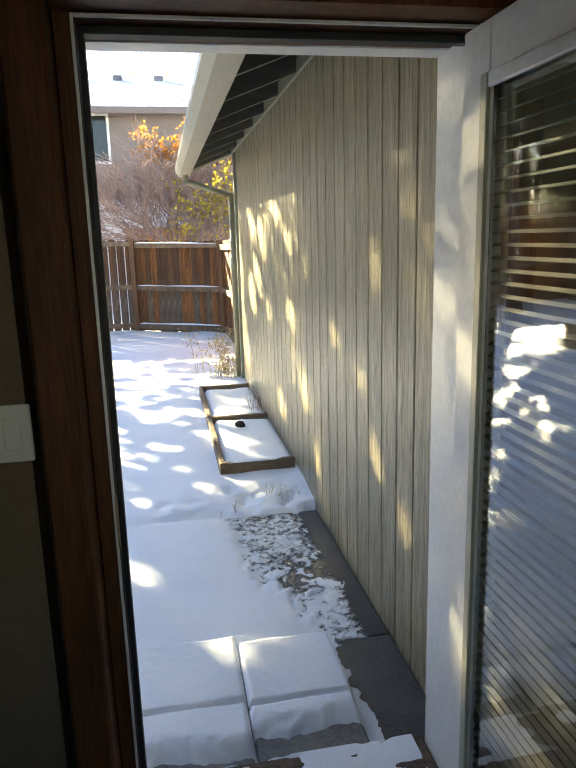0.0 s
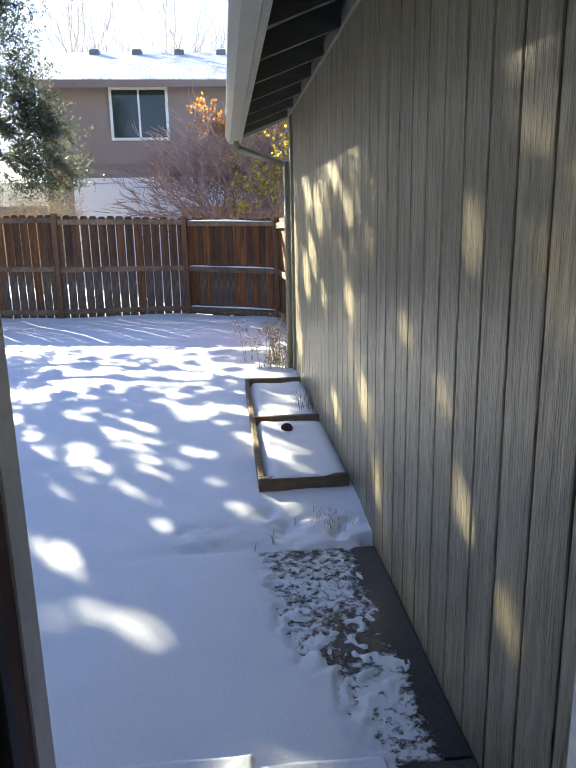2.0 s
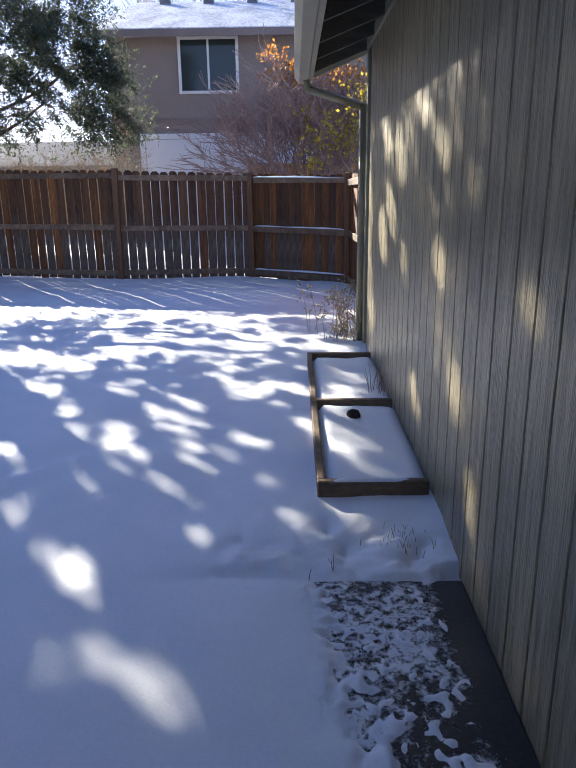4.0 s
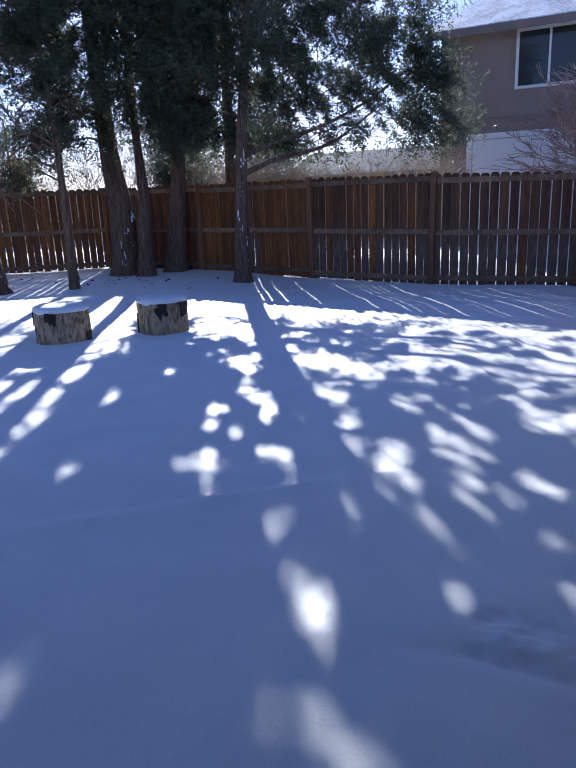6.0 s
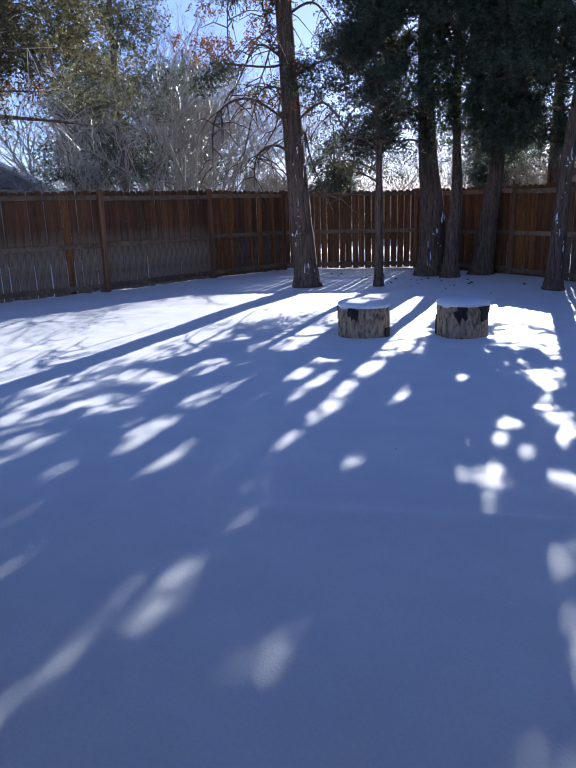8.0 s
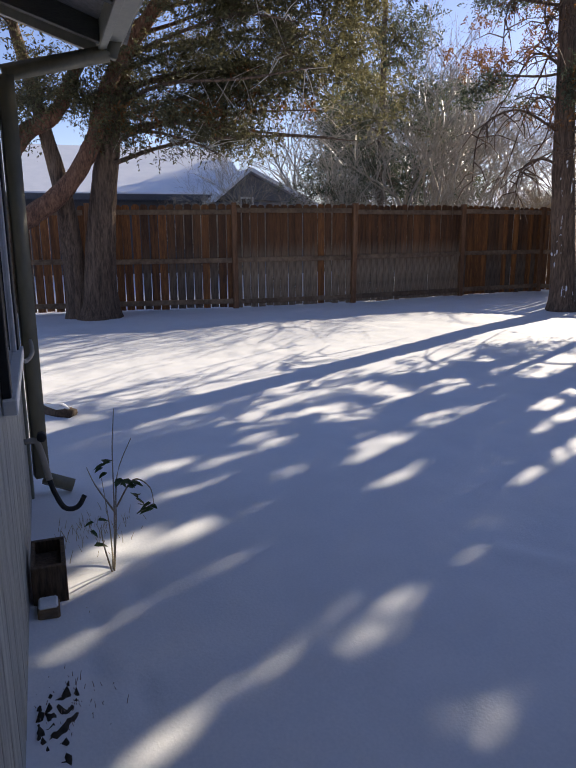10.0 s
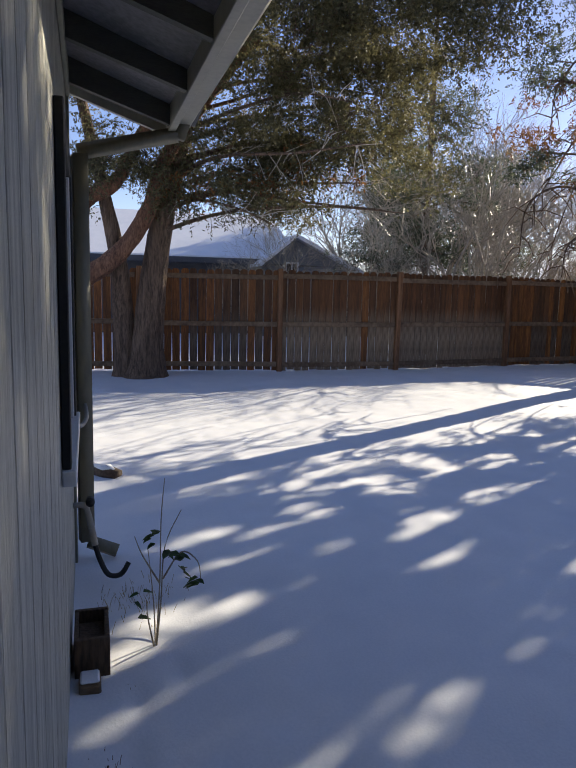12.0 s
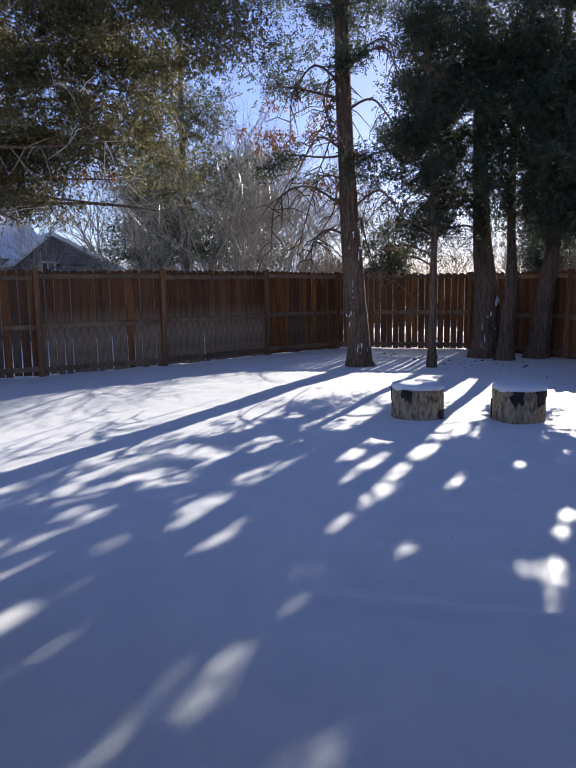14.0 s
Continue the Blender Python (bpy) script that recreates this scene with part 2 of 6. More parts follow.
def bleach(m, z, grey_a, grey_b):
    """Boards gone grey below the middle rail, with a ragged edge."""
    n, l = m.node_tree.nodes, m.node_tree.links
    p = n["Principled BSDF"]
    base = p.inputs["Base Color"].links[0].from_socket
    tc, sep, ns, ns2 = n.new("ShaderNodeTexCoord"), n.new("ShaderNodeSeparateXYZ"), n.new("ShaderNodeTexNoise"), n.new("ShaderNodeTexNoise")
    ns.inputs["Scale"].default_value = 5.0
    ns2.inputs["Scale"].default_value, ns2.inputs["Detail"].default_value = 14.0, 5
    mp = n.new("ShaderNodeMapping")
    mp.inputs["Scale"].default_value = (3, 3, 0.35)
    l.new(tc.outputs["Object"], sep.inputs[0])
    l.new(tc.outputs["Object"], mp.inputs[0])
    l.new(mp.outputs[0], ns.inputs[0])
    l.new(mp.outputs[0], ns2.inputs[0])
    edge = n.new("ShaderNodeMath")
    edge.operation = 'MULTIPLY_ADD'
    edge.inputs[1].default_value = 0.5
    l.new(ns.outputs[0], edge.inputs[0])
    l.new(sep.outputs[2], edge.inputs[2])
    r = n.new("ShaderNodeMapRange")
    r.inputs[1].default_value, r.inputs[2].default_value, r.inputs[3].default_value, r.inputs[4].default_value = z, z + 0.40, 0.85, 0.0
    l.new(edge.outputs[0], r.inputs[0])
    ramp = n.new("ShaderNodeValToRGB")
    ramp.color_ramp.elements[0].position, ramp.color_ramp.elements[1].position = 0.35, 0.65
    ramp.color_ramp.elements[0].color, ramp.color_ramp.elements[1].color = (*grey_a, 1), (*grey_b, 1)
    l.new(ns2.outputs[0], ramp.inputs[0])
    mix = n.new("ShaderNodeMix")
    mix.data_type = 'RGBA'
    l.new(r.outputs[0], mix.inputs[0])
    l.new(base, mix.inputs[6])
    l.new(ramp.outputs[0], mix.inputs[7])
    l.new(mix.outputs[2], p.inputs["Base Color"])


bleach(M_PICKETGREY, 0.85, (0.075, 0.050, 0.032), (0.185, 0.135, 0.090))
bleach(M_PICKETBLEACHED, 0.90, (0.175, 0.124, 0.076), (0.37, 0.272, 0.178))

for m in (M_LEAF, M_LEAFOLIVE, M_LEAFDRY, M_YELLOW, M_ORANGE, M_GREENLEAF):
    lit_through(m, 0.55)

M_FARGLASS = glass_mat("far_window_glass", (0.035, 0.045, 0.045))
M_FARGLASS.node_tree.nodes["Principled BSDF"].inputs["IOR"].default_value = 1.4
M_FARGLASS.node_tree.nodes["Principled BSDF"].inputs["Specular IOR Level"].default_value = 0.5
M_GLASS = glass_mat("window_glass", (0.02, 0.024, 0.028))
M_DOORGLASS = glass_mat("door_glass", (0.9, 0.92, 0.92))
M_DOORGLASS.node_tree.nodes["Principled BSDF"].inputs["Transmission Weight"].default_value = 1.0
M_BLIND = mat("blind_slat", (0.30, 0.28, 0.24), (0.38, 0.36, 0.31), 0.5, 3.0, 40.0, bump=0)

# ---- mesh helpers ----


def link_mesh(name, verts, faces, material, parent=None, label="", smooth=False):
    me = bpy.data.meshes.new(name)
    me.from_pydata(verts, [], faces)
    me.materials.append(material)
    if smooth:
        me.polygons.foreach_set("use_smooth", [True] * len(me.polygons))
    ob = new(name, me)
    ob.parent = parent
    if label:
        tagged(ob, label)
    return ob


def part(name, bm, material, parent, label="", smooth=False):
    bmesh.ops.recalc_face_normals(bm, faces=bm.faces)
    me = bpy.data.meshes.new(name)
    bm.to_mesh(me)
    bm.free()
    me.materials.append(material)
    if smooth:
        me.polygons.foreach_set("use_smooth", [True] * len(me.polygons))
    ob = new(name, me)
    ob.parent = parent
    if label:
        tagged(ob, label)
    return ob


def thing(name, loc, label, category, group="", kind=""):
    ob = new(name)
    ob.location = loc
    return tagged(ob, label, category, group, kind)


def block(bm, x0, y0, z0, x1, y1, z1, bev=0.0, m=None):
    r = bmesh.ops.create_cube(bm, size=1.0)
    vs = r["verts"]
    bmesh.ops.scale(bm, verts=vs, vec=(x1 - x0, y1 - y0, z1 - z0))
    bmesh.ops.translate(bm, verts=vs, vec=((x0 + x1) / 2, (y0 + y1) / 2, (z0 + z1) / 2))
    if m is not None:
        bmesh.ops.transform(bm, matrix=m, verts=vs)
    if bev:
        es = list({e for v in vs for e in v.link_edges})
        bmesh.ops.bevel(bm, geom=es, offset=bev, segments=1, affect='EDGES')


def box_part(name, b, material, parent, bev=0.004, label="", m=None):
    bm = bmesh.new()
    block(bm, *b, bev, m)
    return part(name, bm, material, parent, label)


def tube(points, radii, n=6, wob=0.0, rng=None, cap=True):
    """Rings along a line: lists of vertices and faces."""
    vs, fs = [], []
    pts = [Vector(p) for p in points]
    up = Vector((0.13, 0.21, 0.97))
    for i, p in enumerate(pts):
        d = (pts[min(i + 1, len(pts) - 1)] - pts[max(i - 1, 0)]).normalized()
        a = d.cross(up)
        if a.length < 0.05:
            a = d.cross(Vector((1, 0, 0)))
        a.normalize()
        b = d.cross(a)
        for k in range(n):
            t = 2 * math.pi * k / n
            r = radii[i] * (1 + (rng.uniform(-wob, wob) if wob else 0))
            vs.append(p + a * (r * math.cos(t)) + b * (r * math.sin(t)))
    for i in range(len(pts) - 1):
        for k in range(n):
            fs.append((i * n + k, i * n + (k + 1) % n, (i + 1) * n + (k + 1) % n, (i + 1) * n + k))
    if cap:
        fs.append(tuple(range(n))[::-1])
        fs.append(tuple(range((len(pts) - 1) * n, len(pts) * n)))
    return vs, fs


def tube_part(name, points, radii, material, parent, n=8, wob=0.0, seed=1, label=""):
    rng = random.Random(seed)
    vs, fs = tube(points, radii, n, wob, rng)
    return link_mesh(name, vs, fs, material, parent, label, smooth=True)


def spline(pts, k=5):
    """A smooth line through the points."""
    p = [Vector(q) for q in pts]
    out = []
    for i in range(len(p) - 1):
        a, b, c, d = p[max(i - 1, 0)], p[i], p[i + 1], p[min(i + 2, len(p) - 1)]
        for j in range(k):
            t = j / k
            out.append(0.5 * ((2 * b) + (c - a) * t + (2 * a - 5 * b + 4 * c - d) * t * t + (3 * b - a - 3 * c + d) * t ** 3))
    out.append(p[-1])
    return out


def fbm(x, y, s):
    return noise.fractal(Vector((x * s, y * s, 0.37)), 1.0, 2.0, 3)

# ---- ground ----
WX = 1.04      # face of the long siding wall
WY = 2.83      # face of the door wall


def smooth(a, b, v):
    t = min(1.0, max(0.0, (v - a) / (b - a)))
    return t * t * (3 - 2 * t)


def wet_strip(x, y):
    """The bare wet concrete along the foot of the wall: 0 to 1."""
    if y > 4.90 or y < 2.5 or x < -0.3:
        return 0.0
    edge = 0.972 + 0.03 * noise.noise(Vector((y * 2.2, 0.3, 0))) + 0.03 * noise.noise(Vector((y * 11, 0.3, 2))) - 0.14 * smooth(4.05, 3.55, y)
    return smooth(edge - 0.10, edge + 0.02, x)


def bare(x, y):
    """How far the snow has melted off the slab beside the wall: 0 to 1."""
    if y > 4.90 or y < 2.5 or x < -0.3:
        return 0.0
    wet = wet_strip(x, y)
    ragged = x + 0.10 * noise.noise(Vector((x * 3, y * 3, 2))) + 0.05 * noise.noise(Vector((x * 13, y * 13, 5)))
    patch = (0.62 + 0.38 * smooth(3.75, 4.15, y)) * smooth(0.50, 0.68, ragged + 0.10 * smooth(4.3, 4.8, y) - 0.16 * smooth(4.1, 3.6, y)) * smooth(4.86, 4.78, y)
    return max(wet, patch)


def snow_height(x, y):
    h = 0.02 + 0.020 * fbm(x, y, 0.55) + 0.008 * fbm(x, y, 2.7) + 0.005 * noise.noise(Vector((x * 4.6, y * 4.6, 7))) * smooth(4.5, 7.5, y - 0.5 * x)
    h -= 0.07 * smooth(11.5, 13.4, y) * smooth(-7.0, -5.0, x) * smooth(1.2, 0.2, x)      # the yard falls a little towards the back fence
    e = 4.83 + 0.03 * math.sin(x * 5) + 0.02 * noise.noise(Vector((x * 6, 3.1, 0)))      # edge of the slab, with a lip of snow
    h -= 0.022 * math.exp(-((y - e) / 0.05) ** 2) * smooth(-0.3, 0.3, x)
    h += 0.040 * smooth(e + 0.02, 5.30, y) * smooth(-0.1, 0.45, x) * smooth(9.4, 8.4, y)  # banked up round the raised bed
    line = (y - 5.0 - 0.93 * (x + 1.84)) / 1.365                                 # shallow drag mark
    if -2.2 < x < -0.4:
        h += (0.024 * math.exp(-((line + 0.05) / 0.06) ** 2) - 0.020 * math.exp(-((line - 0.07) / 0.06) ** 2)) * smooth(-2.2, -1.7, x) * smooth(-0.4, -0.8, x)
    if x > 0.1 and 4.85 < y < 5.5:
        h += (0.018 - 0.015 * smooth(5.05, 5.3, y)) * (noise.noise(Vector((x * 7, y * 9, 1))) + 0.6 * noise.noise(Vector((x * 19, y * 23, 1))))
    b = bare(x, y)
    if b > 0:
        lump = 0.5 * noise.noise(Vector((x * 17, y * 13, 0.5))) + 1.1 * noise.noise(Vector((x * 36, y * 30, 4.5)))
        h += -0.030 * b - 0.025 * smooth(0.85, 1.0, wet_strip(x, y)) + 0.022 * lump * min(1.0, 1.6 * b) * (1 - 0.8 * wet_strip(x, y))
    for px, py, r in ((-2.02, 3.02, 0.05), (-1.72, 3.0, 0.06), (-2.2, 3.18, 0.05), (-1.55, 3.15, 0.04), (0.62, 5.02, 0.05), (0.78, 5.10, 0.06), (0.90, 4.99, 0.035), (0.95, 5.05, 0.03), (0.86, 4.93, 0.03), (0.55, 5.16, 0.05)):
        h -= 0.03 * math.exp(-((x - px) ** 2 + (y - py) ** 2) / (r * r))
    if y < 2.95:
        h -= 0.05 * smooth(2.95, 2.80, y) * smooth(-0.2, 0.0, x)
    return h


def axis(lo, hi, step, far):
    a = list(np.arange(lo, hi, step))
    out, s = [], step
    v = hi
    while v < far:
        out.append(v)
        s *= 1.45
        v += s
    left, s, v = [], step, lo - step
    while v > -far:
        left.append(v)
        s *= 1.45
        v -= s
    return left[::-1] + a + out


gx = sorted(set(axis(-12.6, -0.55, 0.08, 900)) - {v for v in axis(-12.6, -0.55, 0.08, 900) if -0.56 < v < 3})
gx = [v for v in gx if v < -0.55] + list(np.arange(-0.55, 0.15, 0.025)) + list(np.arange(0.15, 1.06, 0.013)) + [1.08, 1.15, 1.25] + [v for v in axis(-12.6, 1.3, 0.10, 900) if v > 1.3]
gy = [v for v in axis(2.6, 15.0, 0.10, 900) if v < 2.6] + list(np.arange(2.6, 3.45, 0.025)) + list(np.arange(3.45, 5.1, 0.013)) + list(np.arange(5.1, 5.6, 0.03)) + list(np.arange(5.6, 15.2, 0.08)) + [v for v in axis(2.6, 15.2, 0.10, 900) if v > 15.2]
gv, gf = [], []
for y in gy:
    for x in gx:
        inside = -14 < x < 2 and 2.4 < y < 16
        gv.append((x, y, snow_height(x, y) if inside else (-0.06 if (y <= 2.4 and x > -3.5 and y > -8 and x < 9) else 0.0)))
w = len(gx)
for j in range(len(gy) - 1):
    for i in range(w - 1):
        gf.append((j * w + i, j * w + i + 1, (j + 1) * w + i + 1, (j + 1) * w + i))
ground = link_mesh("ground", gv, gf, M_SNOW, smooth=True)
tagged(ground, "smooth blue-white snow covering the back yard", "snow", kind="structure")

slab = thing("patio_slab", (0, 0, 0), "wet dark concrete patio strip beside the siding", "patio", kind="structure")
box_part("concrete", (-0.25, 2.80, -0.10, WX - 0.002, 3.52, 0.0), M_CONC, slab, 0.004)
box_part("concrete", (-0.25, 3.527, -0.10, WX - 0.002, 4.84, -0.003), M_SLUSH, slab, 0.004)

# ---- house walls ----
PITCH = 0.36   # roof fall per metre of overhang


def plank_mesh(name, width, height, material):
    """One siding board with eased long edges; the groove is the gap to the next."""
    bm = bmesh.new()
    block(bm, 0, 0, 0, width - 0.010, 0.018, height)
    e = [e for e in bm.edges if abs((e.verts[0].co - e.verts[1].co).z) > 0.5 and all(v.co.y < 0.001 for v in e.verts)]
    bmesh.ops.bevel(bm, geom=e, offset=0.003, segments=1, affect='EDGES')
    bmesh.ops.recalc_face_normals(bm, faces=bm.faces)
    me = bpy.data.meshes.new(name)
    bm.to_mesh(me)
    bm.free()
    me.materials.append(material)
    return me


def planks(parent, me, count, start, step, turn):
    for i in range(count):
        ob = new("plank", me)
        ob.parent = parent
        ob.matrix_local = Matrix.Translation(Vector(start) + Vector(step) * i) @ pose(0, 0, 0, 0, 0, turn)


wall_e = thing("wall_east", (0, 0, 0), "olive green grooved wood siding wall of the house wing", "wall", kind="structure")
box_part("sheathing", (WX + 0.017, WY, -0.1, WX + 0.16, 8.52, 2.78), M_RAFTER, wall_e, 0)
wall_n = thing("wall_north", (0, 0, 0), "grey olive siding wall beside the back door", "wall", kind="structure")
WEND = -3.36
box_part("sheathing", (WEND, 2.62, -0.1, -0.02, WY - 0.017, 2.75), M_RAFTER, wall_n, 0)
box_part("sheathing", (-0.02, 2.62, 2.10, WX + 0.02, WY - 0.017, 2.75), M_RAFTER, wall_n, 0)
box_part("sheathing", (0.97, 2.62, -0.1, WX + 0.02, WY - 0.017, 2.10), M_RAFTER, wall_n, 0)
box_part("corner_board", (WX - 0.012, 8.50, -0.03, WX + 0.10, 8.60, 2.62), M_TRIMGREEN, wall_e, 0.004)
box_part("frieze_board", (WX - 0.024, WY + 0.01, 2.475, WX - 0.002, 8.55, 2.55), M_TRIMGREEN, wall_e, 0.003)
box_part("corner_board", (WEND - 0.06, 2.66, -0.03, WEND + 0.03, WY + 0.014, 2.48), M_TRIMGREEN, wall_n, 0.004)
box_part("frieze_board", (WEND, WY + 0.002, 2.40, WX - 0.03, WY + 0.020, 2.50), M_TRIMGREEN, wall_n, 0.003)
box_part("wing_end_wall", (WX + 0.16, 8.36, -0.1, 7.0, 8.52, 2.9), M_TRIMGREEN, wall_e, 0.0)


def rafters(parent, count, first, step, turn, length, top=2.50, pitch=PITCH):
    """Tails that fall outwards from the wall; one mesh shared by all."""
    bm = bmesh.new()
    fall = pitch * length
    vs = [bm.verts.new(v) for v in [(0, 0, top - 0.14), (0, 0, top), (length, 0, top - fall), (length, 0, top - 0.12 - fall),
                                    (0, 0.04, top - 0.14), (0, 0.04, top), (length, 0.04, top - fall), (length, 0.04, top - 0.12 - fall)]]
    for f in [(0, 1, 2, 3), (7, 6, 5, 4), (0, 4, 5, 1), (1, 5, 6, 2), (2, 6, 7, 3), (3, 7, 4, 0)]:
        bm.faces.new([vs[i] for i in f])
    bmesh.ops.recalc_face_normals(bm, faces=bm.faces)
    me = bpy.data.meshes.new("rafter_tail")
    bm.to_mesh(me)
    bm.free()
    me.materials.append(M_RAFTER)
    for i in range(count):
        ob = new("rafter_tail", me)
        ob.parent = parent
        ob.matrix_local = Matrix.Translation(Vector(first) + Vector(step) * i) @ pose(0, 0, 0, 0, 0, turn)


def gutter_profile():
    return [(0.0, 0.0), (0.075, 0.0), (0.10, 0.03), (0.115, 0.055), (0.115, 0.10), (0.105, 0.10), (0.105, 0.06), (0.070, 0.012), (0.01, 0.012), (0.01, 0.10), (0.0, 0.10)]


def extrude(profile, length):
    bm = bmesh.new()
    a = [bm.verts.new((p[0], 0, p[1])) for p in profile]
    b = [bm.verts.new((p[0], length, p[1])) for p in profile]
    n = len(profile)
    for i in range(n):
        bm.faces.new((a[i], a[(i + 1) % n], b[(i + 1) % n], b[i]))
    bm.faces.new(a[::-1])
    bm.faces.new(b)
    return bm


EL, EP, ET = 0.45, 0.42, 2.63   # overhang, fall and height of the wing eave
ze = ET - EP * EL
zn = 2.50 - PITCH * 0.50
roof_e = thing("eave_east", (0, 0, 0), "open eave with dark rafter tails and pale gutter", "eave", kind="structure")
rafters(roof_e, 10, (WX, 3.30, 0), (0, 0.595, 0), 180, EL, ET, EP)
for k in range(9):
    box_part("bird_block", (WX - 0.02, 3.305 + 0.595 * k, 2.55, WX - 0.002, 3.855 + 0.595 * k, ET), M_RAFTER, roof_e, 0)
roof_n = thing("eave_north", (0, 0, 0), "open eave with dark rafter tails over the back wall", "eave", kind="structure")
rafters(roof_n, 7, (-3.28, WY, 0), (0.61, 0, 0), 90, 0.50)
# sheathing sheets over the tails
sheet = [(WX + 0.3, 3.36, ET + 0.01 + EP * 0.3), (WX + 0.3, 8.86, ET + 0.01 + EP * 0.3), (WX - EL - 0.02, 8.86, ET + 0.01 - EP * (EL + 0.02)), (WX - EL - 0.02, 3.36, ET + 0.01 - EP * (EL + 0.02))]
link_mesh("sheathing", sheet + [(x, y, z + 0.02) for x, y, z in sheet], [(0, 1, 2, 3), (7, 6, 5, 4), (0, 4, 5, 1), (1, 5, 6, 2), (2, 6, 7, 3), (3, 7, 4, 0)], M_SHEATH, roof_e)
sheet = [(-3.46, WY - 0.3, 2.51 + PITCH * 0.3), (0.44, WY - 0.3, 2.51 + PITCH * 0.3), (0.44, WY + 0.52, 2.51 - PITCH * 0.52), (-3.46, WY + 0.52, 2.51 - PITCH * 0.52)]
link_mesh("sheathing", sheet + [(x, y, z + 0.02) for x, y, z in sheet], [(3, 2, 1, 0), (4, 5, 6, 7), (0, 4, 5, 1), (1, 5, 6, 2), (2, 6, 7, 3), (3, 7, 4, 0)], M_SHEATH, roof_n)
# fascia boards, barge boards, gutters
box_part("fascia", (WX - EL - 0.040, 3.30, ze - 0.16, WX - EL - 0.002, 8.90, ze + 0.03), M_GUTTER, roof_e, 0.003)
box_part("fascia", (-3.50, WY + 0.502, zn - 0.13, 0.42, WY + 0.540, zn + 0.03), M_GUTTER, roof_n, 0.003)
for who, pts in ((roof_e, [(WX + 0.3, 8.87, ET + EP * 0.3), (WX - EL, 8.87, ET - EP * EL)]), (roof_n, [(-3.50, WY - 0.3, 2.50 + PITCH * 0.3), (-3.50, WY + 0.50, 2.50 - PITCH * 0.5)])):
    (xa, ya, za), (xb, yb, zb) = pts
    dx, dy = (0.0, 0.035) if who is roof_e else (0.035, 0.0)
    v = [(xa, ya, za - 0.15), (xb, yb, zb - 0.13), (xb, yb, zb + 0.03), (xa, ya, za + 0.03)]
    v += [(x + dx, y + dy, z) for x, y, z in v]
    link_mesh("barge_board", v, [(0, 1, 2, 3), (7, 6, 5, 4), (0, 4, 5, 1), (1, 5, 6, 2), (2, 6, 7, 3), (3, 7, 4, 0)], M_GUTTER, who)
g = part("gutter", extrude(gutter_profile(), 5.6), M_GUTTER, roof_e)
g.matrix_local = Matrix.Translation((WX - EL - 0.042, 3.30, ze - 0.17)) @ Matrix.Diagonal((-1, 1, 1, 1))
g = part("gutter", extrude(gutter_profile(), 3.97), M_GUTTER, roof_n)
g.matrix_local = Matrix.Translation((0.45, WY + 0.542, zn - 0.09)) @ pose(0, 0, 0, 0, 0, 90)
# roof planes above, with snow
for nm, v in (("wing", [(0.55, 3.25, 2.475), (0.55, 8.92, 2.475), (4.2, 8.92, 4.01), (4.2, 3.25, 4.01)]), ("main", [(-3.52, 3.36, 2.345), (-3.52, -2.0, 4.28), (4.2, -2.0, 4.28), (4.2, 3.36, 2.345)])):
    r = link_mesh("roof", v + [(x, y, z + 0.06) for x, y, z in v], [(0, 1, 2, 3), (7, 6, 5, 4), (0, 4, 5, 1), (1, 5, 6, 2), (2, 6, 7, 3), (3, 7, 4, 0)], M_SHINGLE)
    tagged(r, "snow-dusted shingle roof of the house", "roof", kind="structure")

# downspouts
def downspout(parent, path, wdt=0.055):
    for a, b in zip(path, path[1:]):
        tube_part("downspout_length", [a, b], [wdt, wdt], M_SPOUT, parent, n=4)


spout_n = ds = thing("downspout", (WEND - 0.02, WY + 0.05, 0), "olive painted square downspout on the wall corner", "downspout", "downspouts")
downspout(ds, [(0.0, 0.01, 0.12), (0.0, 0.01, 2.14)], 0.050)
downspout(ds, [(0.0, 0.0, 2.15), (-0.02, 0.50, 2.28)], 0.04)
downspout(ds, [(-0.02, 0.51, 2.26), (-0.02, 0.55, 2.38)], 0.04)
downspout(ds, [(0.0, 0.02, 0.11), (0.03, 0.17, 0.055)], 0.04)
ds = thing("downspout", (WX - 0.03, 8.66, 0), "olive painted downspout at the far wall corner", "downspout", "downspouts")
downspout(ds, [(0.0, 0.0, 0.03), (0.0, 0.0, 2.08)], 0.040)
downspout(ds, [(0.0, 0.0, 2.06), (-0.46, 0.02, 2.20)], 0.033)
downspout(ds, [(-0.47, 0.02, 2.19), (-0.48, 0.02, 2.30)], 0.036)

# window on the door wall, seen along the wall
win = thing("window_1", (-2.35, WY, 1.47), "white framed house window in dark casing on siding", "window", kind="structure")
box_part("casing", (-0.50, 0.002, -0.55, -0.41, 0.03, 0.55), M_RUBBER, win, 0.003)
box_part("casing", (0.41, 0.002, -0.55, 0.50, 0.03, 0.55), M_RUBBER, win, 0.003)
box_part("casing", (-0.41, 0.002, 0.46, 0.41, 0.028, 0.55), M_RUBBER, win, 0.003)
box_part("sill", (-0.52, 0.002, -0.60, 0.52, 0.045, -0.55), M_WHITE, win, 0.004)
box_part("window_frame", (-0.405, 0.002, -0.55, -0.36, 0.022, 0.455), M_WHITE, win, 0.003)
box_part("window_frame", (0.36, 0.002, -0.55, 0.405, 0.022, 0.455), M_WHITE, win, 0.003)
